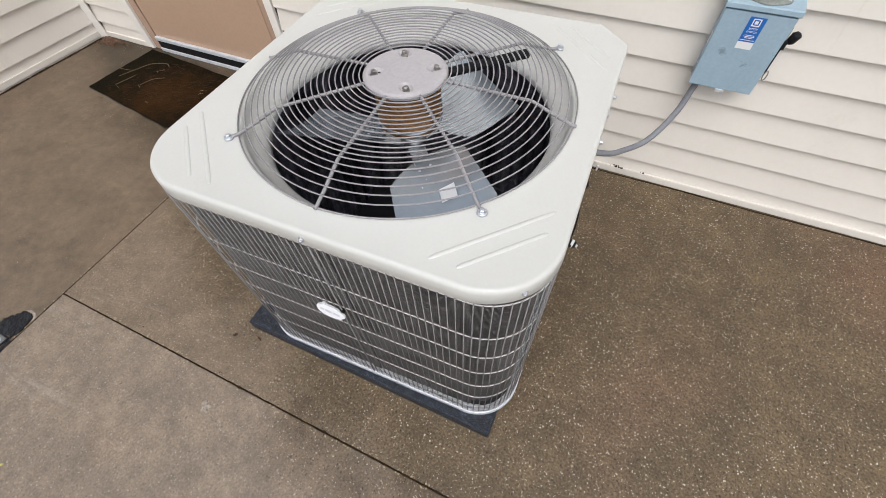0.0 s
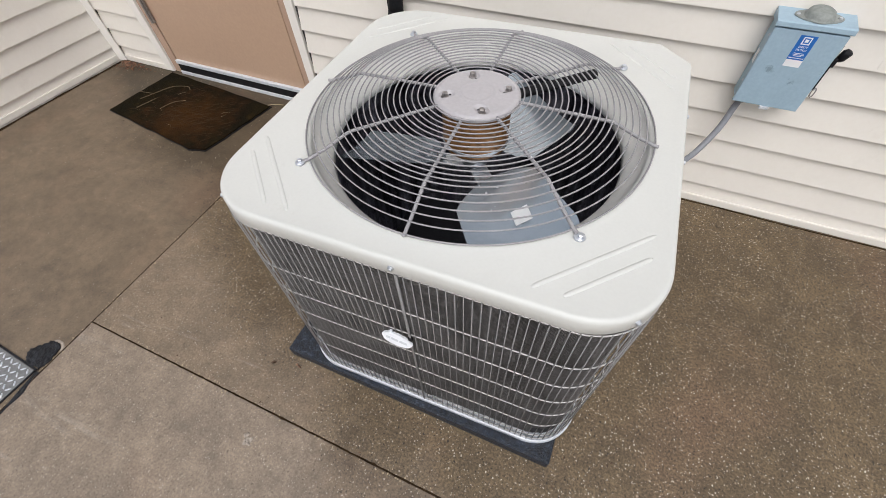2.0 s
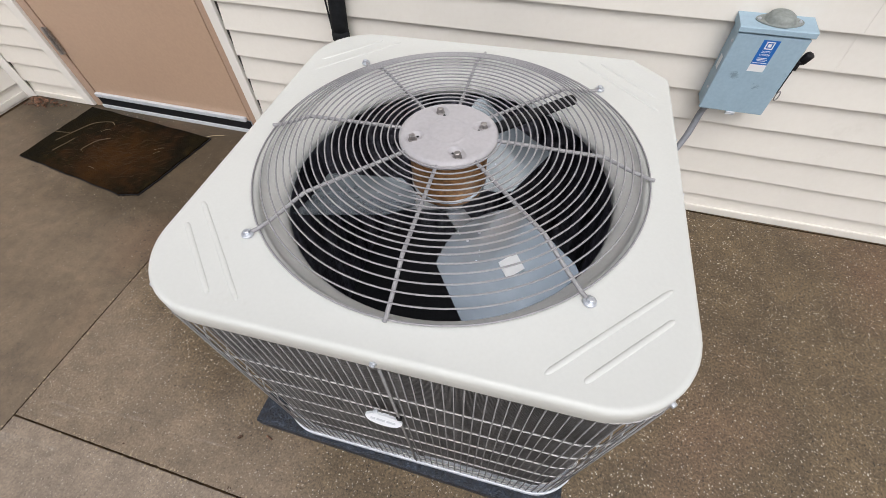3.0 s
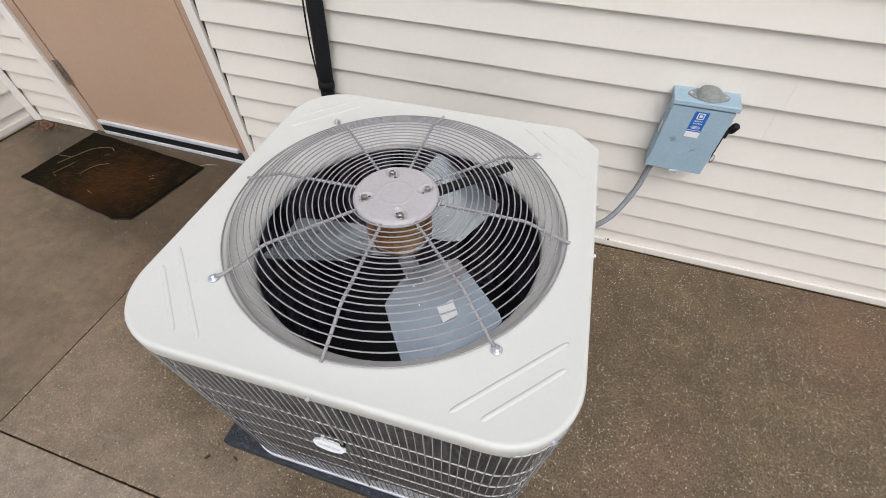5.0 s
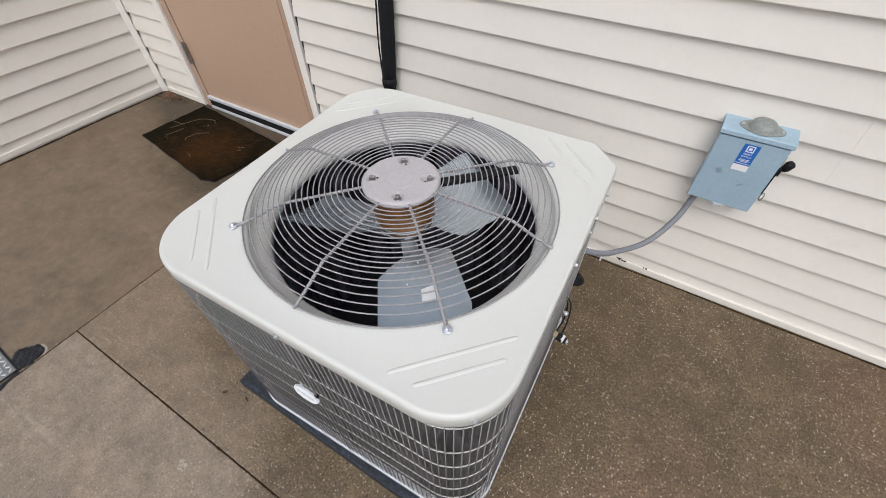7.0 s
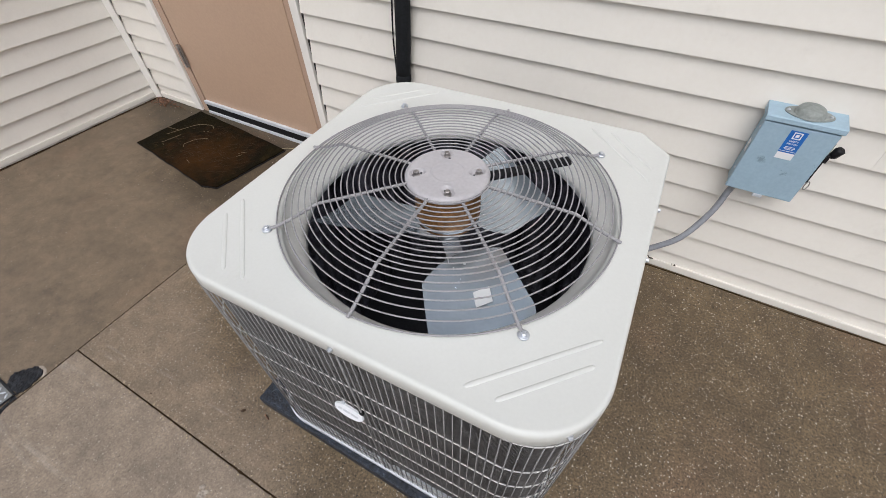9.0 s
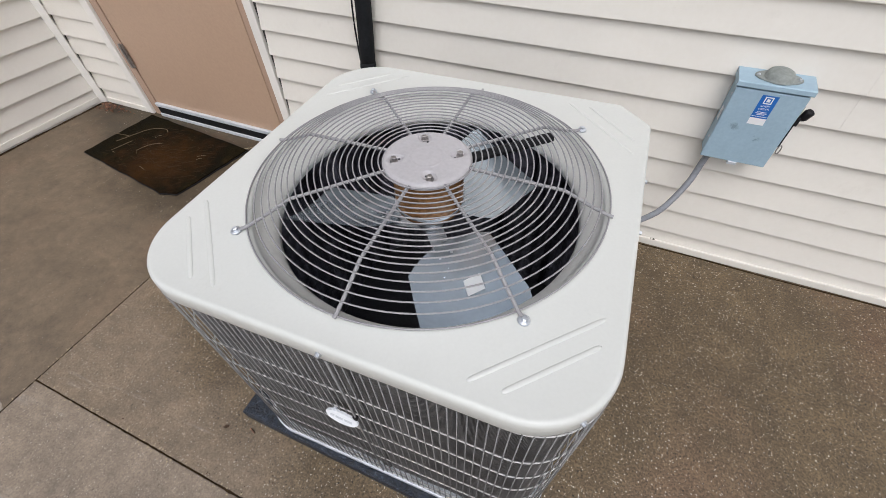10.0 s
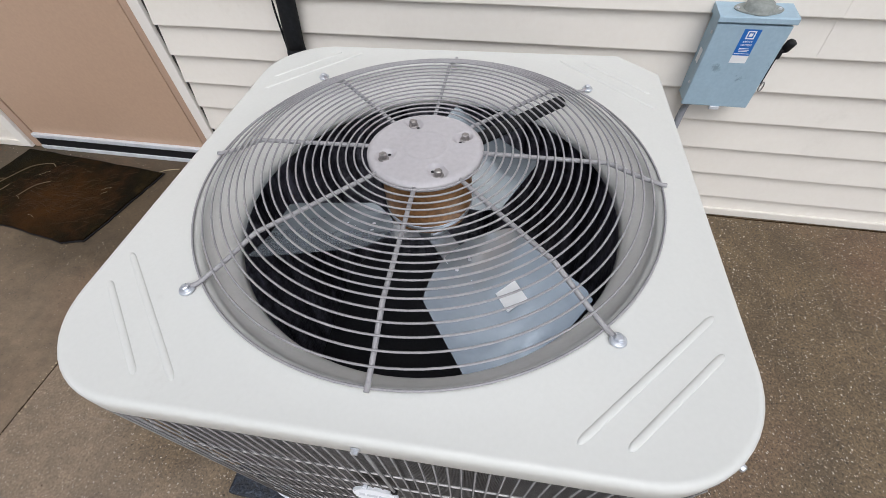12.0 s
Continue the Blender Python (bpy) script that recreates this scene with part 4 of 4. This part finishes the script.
for x, y, nx, ny in along(inset(GPTS, -0.0026), 0.0165):
    if x > 0.27 and y > 0.36 or x > 0.36 and y > 0.27:
        continue
    part("wire", up, WIRE, guard, m=pose(x, y, 0))
part("seam_wire", sweep([(0.004, -0.4455, PADZ + 0.020), (0.004, -0.4455, TOP - 0.044)], 0.0022, 8), GUARDW, guard, "thicker guard seam wire", smooth=True)
# near-black sheet before the fins paints the shade of a drain opening
gap = bmesh.new()
arcp = [(0.309 + 0.1195 * math.cos(radians(a)), -0.309 + 0.1195 * math.sin(radians(a))) for a in range(-78, 4, 6)]
for (xa, ya), (xb, yb) in zip(arcp, arcp[1:]):
    h = 0.046 + 0.016 * math.sin(xa * 60) ** 2
    gap.faces.new([gap.verts.new(c) for c in ((xa, ya, PADZ + 0.024), (xb, yb, PADZ + 0.024), (xb, yb, PADZ + 0.024 + h), (xa, ya, PADZ + 0.024 + h))])
part("drain_shade_sheet", gap, DARK, unit, "near-black sheet for the shaded drain opening at the foot of the coil")
splash = bmesh.new()
for i, a in enumerate(range(-92, -66, 4)):
    c, s = math.cos(radians(a)), math.sin(radians(a))
    c2, s2 = math.cos(radians(a + 4)), math.sin(radians(a + 4))
    h = 0.010 + 0.010 * math.sin(i * 1.7) ** 2
    splash.faces.new([splash.verts.new(v) for v in ((0.309 + 0.1202 * c, -0.309 + 0.1202 * s, PADZ + 0.024), (0.309 + 0.1202 * c2, -0.309 + 0.1202 * s2, PADZ + 0.024),
                                                    (0.309 + 0.1202 * c2, -0.309 + 0.1202 * s2, PADZ + 0.024 + h), (0.309 + 0.1202 * c, -0.309 + 0.1202 * s, PADZ + 0.026 + h))])
part("pan_lip", splash, GALV, unit, "pale bent lip of the base pan")

# badge
badge_bm = bmesh.new()
prism([(0.0395 * math.cos(a), 0.0190 * math.sin(a)) for a in [2 * math.pi * i / 40 for i in range(40)]], 0, 0.006, badge_bm)
bmesh.ops.bevel(badge_bm, geom=[e for e in badge_bm.edges if all(v.co.z > 0.005 for v in e.verts)], offset=0.002, segments=2, affect="EDGES")
badge = part("badge", badge_bm, BADGE, unit, "white oval name badge", m=pose(-0.030, -0.4485, 0.503, 74, 8, 0))
script = bmesh.new()
for i, (x0, x1) in enumerate(((-0.027, -0.017), (-0.014, 0.004), (0.007, 0.026))):
    box(x0, x1, -0.0035, 0.0035, 0.0061, 0.0066, bm=script)
part("bars", script, INK, badge)
for x in (-0.052, -0.002):
    part("clip", box(x, x + 0.010, -0.4490, -0.441, 0.512, 0.528, 0.002), RUBBER if x > -0.03 else GALV, unit, "small badge clip")

# ---- fan guard ----
fan_guard = part("fan_guard", sweep([(0.3865 * math.cos(2 * math.pi * i / 120), 0.3865 * math.sin(2 * math.pi * i / 120), TOP + 0.0030) for i in range(120)], 0.0018, 8, closed=True), WIRE, unit, "domed guard of grey coated wire", smooth=True)
RZ = TOP + 0.046


def dome(r):
    """The guard's height above the lid at a radius."""
    if r < 0.292:
        return RZ - 0.003 * max(0.0, (r - 0.1) / 0.192)
    t = (r - 0.292) / (0.3865 - 0.292)
    return RZ - 0.003 - 0.0395 * t


ring_radii = [0.1035 + (0.2905 - 0.1035) * i / 14 for i in range(15)] + [0.304, 0.318, 0.333, 0.349, 0.366]
for r in ring_radii:
    n = 72 if r < 0.2 else 112
    part("ring", sweep([(r * math.cos(2 * math.pi * i / n), r * math.sin(2 * math.pi * i / n), dome(r) + 0.004) for i in range(n)], 0.0016, 7, closed=True), WIRE, fan_guard, smooth=True)
for i in range(8):
    a = radians(45 * i)
    long = i % 2 == 1
    line = [(r, dome(r) - 0.0008) for r in (0.085, 0.15, 0.22, 0.275, 0.288, 0.297, 0.315, 0.35)]
    line += [(0.378, TOP + 0.0085), (0.388, TOP + 0.0055), (0.400, TOP + 0.005)] if long else [(0.376, TOP + 0.0095), (0.384, TOP + 0.0065), (0.3925, TOP + 0.0055)]
    line = smooth_line([(r, 0, z) for r, z in line], 3)
    sp = part("spoke", sweep(line, 0.0037, 10), WIRE, fan_guard, smooth=True, m=pose(0, 0, 0, 0, 0, 45 * i))
    if long:
        eye = sweep([(0.4065 + 0.0078 * math.cos(2 * math.pi * j / 24), 0.0078 * math.sin(2 * math.pi * j / 24), TOP + 0.0035) for j in range(24)], 0.0030, 8, closed=True)
        part("eyelet", eye, ZINC, sp, "flattened zinc eyelet", smooth=True)
        part("screw", moved(hex_screw(0.0056, 0.0075, 0.0085), pose(0.4065, 0, TOP + 0.0045)), ZINC, sp)

# hub plate with four bolts in pressed pockets
hz = TOP + 0.0525
POCKETS = [radians(-63 + 90 * i) for i in range(4)]


def hub_height(x, y):
    """The pressed plate: an outer roll, a raised ring round a flat middle, four oval pockets."""
    r = math.hypot(x, y)
    z = 0.0012 * math.exp(-((r - 0.0365) / 0.0022) ** 2)
    if r > 0.086:
        z -= 0.006 * ((r - 0.086) / 0.0105) ** 2
    for a in POCKETS:
        dx, dy = x - 0.067 * math.cos(a), y - 0.067 * math.sin(a)
        c, s = math.cos(a + 0.35), math.sin(a + 0.35)
        u, v = (dx * c + dy * s) / 0.0190, (dy * c - dx * s) / 0.0135
        q = math.hypot(u, v)
        z += 0.0008 * math.exp(-((q - 1.12) / 0.12) ** 2)
        if q < 1:
            z -= 0.0065 * (1 if q < 0.72 else (1 - q) / 0.28)
    return z


hb = bmesh.new()
rows = []
radii = [0.0965 * (i / 44) for i in range(1, 45)]
for r in radii:
    rows.append([hb.verts.new((r * math.cos(a), r * math.sin(a), hz + hub_height(r * math.cos(a), r * math.sin(a)))) for a in [2 * math.pi * j / 120 for j in range(120)]])
rows.append([hb.verts.new((0.0965 * math.cos(a), 0.0965 * math.sin(a), hz - 0.013)) for a in [2 * math.pi * j / 120 for j in range(120)]])
rows.append([hb.verts.new((0.0, 0.0, hz - 0.013))] * 120)
hb.faces.new(rows[0])
for A, B in zip(rows[:-1], rows[1:-1]):
    for j in range(120):
        hb.faces.new((A[j], B[j], B[(j + 1) % 120], A[(j + 1) % 120]))
for j in range(120):
    hb.faces.new((rows[-2][j], rows[-1][0], rows[-2][(j + 1) % 120]))
hub = part("hub_plate", hb, HUB, fan_guard, "mauve-grey pressed hub plate", smooth=True)
hub.data.set_sharp_from_angle(angle=radians(55))
for a in POCKETS:
    at = pose(0.0705 * math.cos(a), 0.0705 * math.sin(a), hz - 0.0063, 0, 0, math.degrees(a) + 20)
    part("bolt", moved(hex_screw(0.0066, 0.011, 0.0088), at), STEEL, hub, "worn steel hex bolt")
    part("slot", moved(lathe([(0, 0.0004), (0.0026, 0.0004), (0.0028, 0)], 12), at @ pose(-0.0125, -0.0015, 0.0003)), RUBBER, hub, "small dark hole")

# motor under the plate
motor = part("motor", lathe([(0.0, TOP + 0.040), (0.050, TOP + 0.040), (0.074, TOP + 0.036), (0.078, TOP + 0.028), (0.0785, TOP - 0.070), (0.0765, TOP - 0.078), (0.070, TOP - 0.082), (0.030, TOP - 0.088), (0.0, TOP - 0.088)], 56), MOTOR, unit, "rusty brown fan motor", smooth=True)
part("band", lathe([(0.0787, TOP - 0.068), (0.0797, TOP - 0.067), (0.0797, TOP - 0.060), (0.0787, TOP - 0.059)], 56), ZINC, motor, "thin metal motor seam", smooth=True)
part("shaft", lathe([(0.0, TOP - 0.08), (0.008, TOP - 0.08), (0.008, TOP - 0.175), (0.0, TOP - 0.175)], 16), STEEL, motor)
strap = [(0.080, 0.052, TOP + 0.031), (0.15, 0.118, TOP + 0.030), (0.205, 0.172, TOP + 0.029), (0.226, 0.194, TOP + 0.027)]
part("motor_cable", sweep(smooth_line(strap, 6), 0.0135, 12, flat=0.75), RUBBER, motor, "black motor cable sleeve", smooth=True)

# fan: three blades on a spider
FZ = TOP - 0.130
fan = part("fan", lathe([(0.0, FZ + 0.012), (0.030, FZ + 0.012), (0.034, FZ + 0.006), (0.034, FZ - 0.010), (0.0, FZ - 0.014)], 32), ZINC, unit, "three-bladed aluminium fan at rest", smooth=True)


def blade_mesh():
    b = bmesh.new()
    grid = []
    nu, nv = 14, 12
    for i in range(nu + 1):
        u = i / nu
        row = []
        for j in range(nv + 1):
            v = j / nv * 2 - 1
            r_mid = 0.078 + 0.05 * v * v * (1 - u) ** 2 + (0.330 - 0.078) * u
            half = 0.096 + 0.016 * u
            corner = 1.0 - 0.05 * max(0.0, (u - 0.9) / 0.1) ** 2
            x = math.sqrt(max(0.0, r_mid * r_mid - (0.75 * half * v) ** 2)) if u > 0.85 else r_mid
            y = half * v * corner
            z = math.tan(radians(22)) * y + 0.018 * (v * v) - 0.014 + 0.006 * math.sin(3.1 * u + 0.6) * (1 - v * v)
            row.append((x, y, z))
        grid.append(row)
    for off in (0.0, -0.0016):
        vs = [[b.verts.new((x, y, z + off)) for x, y, z in row] for row in grid]
        for i in range(nu):
            for j in range(nv):
                f = (vs[i][j], vs[i + 1][j], vs[i + 1][j + 1], vs[i][j + 1])
                b.faces.new(f if off == 0 else f[::-1])
    return finish(b, "blade", BLADE, True)


blade_me = blade_mesh()
for i in range(3):
    m = pose(0, 0, FZ, 0, 0, -50 + 120 * i)
    bl = part("blade", blade_me, BLADE, fan, m=m)
    part("blade_arm", moved(box(0.022, 0.135, -0.022, 0.022, -0.0215, -0.0175, 0.001), m), ZINC, fan, "zinc blade arm")
    for y in (-0.014, 0.014):
        part("rivet", moved(lathe([(0, 0.003), (0.004, 0.002), (0.005, 0)], 10), m @ pose(0.118, y, -0.0105 + 0.40 * y)), ZINC, fan)
stk = bmesh.new()
vs = [stk.verts.new((x, y, math.tan(radians(22)) * y + 0.018 * (y / 0.110) ** 2 - 0.014 + 0.0092)) for x, y in ((0.205, 0.008), (0.245, 0.004), (0.249, 0.040), (0.209, 0.044))]
stk.faces.new(vs)
st = part("sticker", stk, WHITE, fan, "worn white sticker", m=pose(0, 0, FZ, 0, 0, -50))

# ---- checker plate and patch in the paving ----
plate = thing("cover_plate", None, None, "aluminium checker plate cover set in the concrete", "cover plate", m=HOUSE @ pose(-1.343, -0.889, 0, 0, 0, -2))
part("sheet", box(-0.9, 0.0, -0.8, 0.0, 0.0, 0.005, 0.001), PLATE, plate)
part("frame_edge", box(-0.9, 0.007, 0.001, 0.007, 0.0, 0.0045, 0.001), PATCH, plate, "dark steel edge frame")
part("frame_edge", box(0.001, 0.007, -0.8, 0.0, 0.0, 0.0045, 0.001), PATCH, plate, "dark steel edge frame")
lug = bmesh.new()
bmesh.ops.create_icosphere(lug, subdivisions=1, radius=1.0)
for v in lug.verts:
    v.co = Vector((v.co.x * 0.0125, v.co.y * 0.0036, v.co.z * 0.0034))
lug_me = finish(lug, "lug", ALU, True)
for i in range(19):
    for j in range(15):
        part("lug", lug_me, PLATE, plate, m=pose(-0.014 - i * 0.0235, -0.014 - j * 0.0235, 0.005, 0, 0, 45 if (i + j) % 2 else -45))
rng = random.Random(8)
pts = [(-1.327, -0.795), (-1.352, -0.781), (-1.392, -0.788), (-1.408, -0.814), (-1.434, -0.838), (-1.422, -0.866), (-1.392, -0.880), (-1.330, -0.880), (-1.326, -0.845)]
rough = []
for (xa, ya), (xb, yb) in zip(pts, pts[1:] + pts[:1]):
    for i in range(7):
        t = i / 7
        rough.append((xa + (xb - xa) * t + rng.uniform(-0.005, 0.005), ya + (yb - ya) * t + rng.uniform(-0.005, 0.005)))
thing("asphalt_patch", prism(rough, -0.01, 0.004), PATCH, "black asphalt patch at the broken slab corner", "patch", m=HOUSE, kind="structure")
crack = [(-1.326 + 0.003 * i + rng.uniform(-0.006, 0.006), -0.888 - 0.024 * i) for i in range(8)]
edge_line = [(-1.322, -0.803), (-1.326, -0.786), (-1.345, -0.776), (-1.366, -0.776), (-1.384, -0.781)]
thing("broken_edge", sweep([(x, y, 0.001) for x, y in edge_line], [0.003, 0.007, 0.005, 0.006, 0.002], 6, flat=0.4), MORTAR, "pale broken concrete edge beside the asphalt patch", "broken concrete", m=HOUSE, kind="stuff")
thing("asphalt_seam", sweep([(x, y, 0.001) for x, y in crack], [0.010, 0.006, 0.009, 0.013, 0.010, 0.006, 0.004, 0.002], 6, flat=0.2), PATCH, "black crumbled filler along the plate edge", "patch", m=HOUSE, kind="structure")

# ---- leaves and litter ----


def leaf_bm(size, rnd):
    b = bmesh.new()
    n = 9
    mid = [b.verts.new((size * (i / (n - 1) - 0.5), 0, 0.12 * size * math.sin(i * 0.6) + 0.1 * size)) for i in range(n)]
    for s in (-1, 1):
        edge_v = [b.verts.new((size * (i / (n - 1) - 0.5), s * size * 0.28 * math.sin(math.pi * i / (n - 1)) ** 0.8 * rnd.uniform(0.8, 1.1) + s * 0.0004, 0.12 * size * math.sin(i * 0.6) + size * rnd.uniform(0.1, 0.3))) for i in range(n)]
        for i in range(n - 1):
            b.faces.new((mid[i], mid[i + 1], edge_v[i + 1], edge_v[i]))
    return b


rng = random.Random(21)
litter = bmesh.new()
for i in range(64):
    x, y = -2.865 + abs(rng.gauss(0, 0.10)), WALL - 0.028 - abs(rng.gauss(0, 0.04))
    merge(moved(leaf_bm(rng.uniform(0.014, 0.034), rng), pose(x, y, 0.001 + rng.uniform(0, 0.004), rng.uniform(-12, 12), rng.uniform(-12, 12), rng.uniform(0, 360))), litter)
thing("leaf_litter", litter, LITTER, "small heap of dead brown leaves in the wall corner", "leaves", m=HOUSE, kind="stuff")
thing("dead_leaf", moved(leaf_bm(0.019, rng), pose(-0.563, -0.506, 0.002, 0, 0, 40)), LEAF, "curled dead brown leaf on the concrete", "leaf")
thing("twig", sweep([(-0.484, -0.482, 0.003), (-0.474, -0.485, 0.0035), (-0.462, -0.489, 0.003)], 0.0026, 6), LITTER, "tiny brown bit of twig by the pad", "twig")
bump_bm = bmesh.new()
for i in range(14):
    q = rng.uniform(0.003, 0.008)
    merge(moved(lathe([(0, q * 0.45), (q * 0.7, q * 0.3), (q, 0), (0, -q * 0.2)], 7), pose(-0.490 + rng.gauss(0, 0.012), -0.756 + rng.gauss(0, 0.010), 0.0, 0, 0, rng.uniform(0, 360))), bump_bm)
thing("mortar_crumbs", bump_bm, MORTAR, "pale mortar crumbs stuck to the concrete", "dirt", kind="stuff")
thing("yellow_leaf", moved(leaf_bm(0.026, rng), pose(-0.979, -1.149, 0.001, 0, 0, 60)), YELLOW, "small fallen yellow leaf on the concrete", "leaf")
thing("pebble", moved(lathe([(0, 0.008), (0.007, 0.006), (0.009, 0.002), (0.0, 0.0)], 8), pose(-2.90, 0.655, 0)), BADGE, "small white pebble near the side wall", "pebble")
crumbs = bmesh.new()
for x, spread, count in ((0.56, 0.018, 18), (0.66, 0.012, 5)):
    for i in range(count):
        s = rng.uniform(0.002, 0.005)
        merge(moved(lathe([(0, s), (s, 0), (0, -s)], 5), pose(x + rng.gauss(0, spread), WALL - 0.011 + rng.uniform(-0.003, 0.003), 0.036 + abs(rng.gauss(0, 0.005)))), crumbs)
thing("crumbs", crumbs, SOIL, "dark crumbs of dirt on the starter strip", "dirt", m=HOUSE, kind="stuff")
thing("plastic_stub", sweep([(0.499, 0.815, 0.0), (0.499, 0.815, 0.026), (0.499, 0.8145, 0.029)], [0.0042, 0.0042, 0.0030], 10), BADGE, "small white plastic stub at the wall foot", "stub")
bits = bmesh.new()
for i in range(46):
    x, y = rng.uniform(-1.1, 0.9), rng.uniform(-0.66, -0.50)
    if rng.random() < 0.4:
        x, y = rng.uniform(0.45, 0.60), rng.uniform(-0.45, 0.5)
    q = rng.uniform(0.0014, 0.0034)
    merge(moved(lathe([(0, q * 0.7), (q, 0.1 * q), (0, -q * 0.3)], 5), pose(x, y, 0.0008, rng.uniform(-20, 20), 0, rng.uniform(0, 360)) @ Matrix.Diagonal((1.6, 0.8, 1, 1))), bits)
thing("grit", bits, LEAF, "dark bits of grit and bark on the concrete", "dirt", kind="stuff")
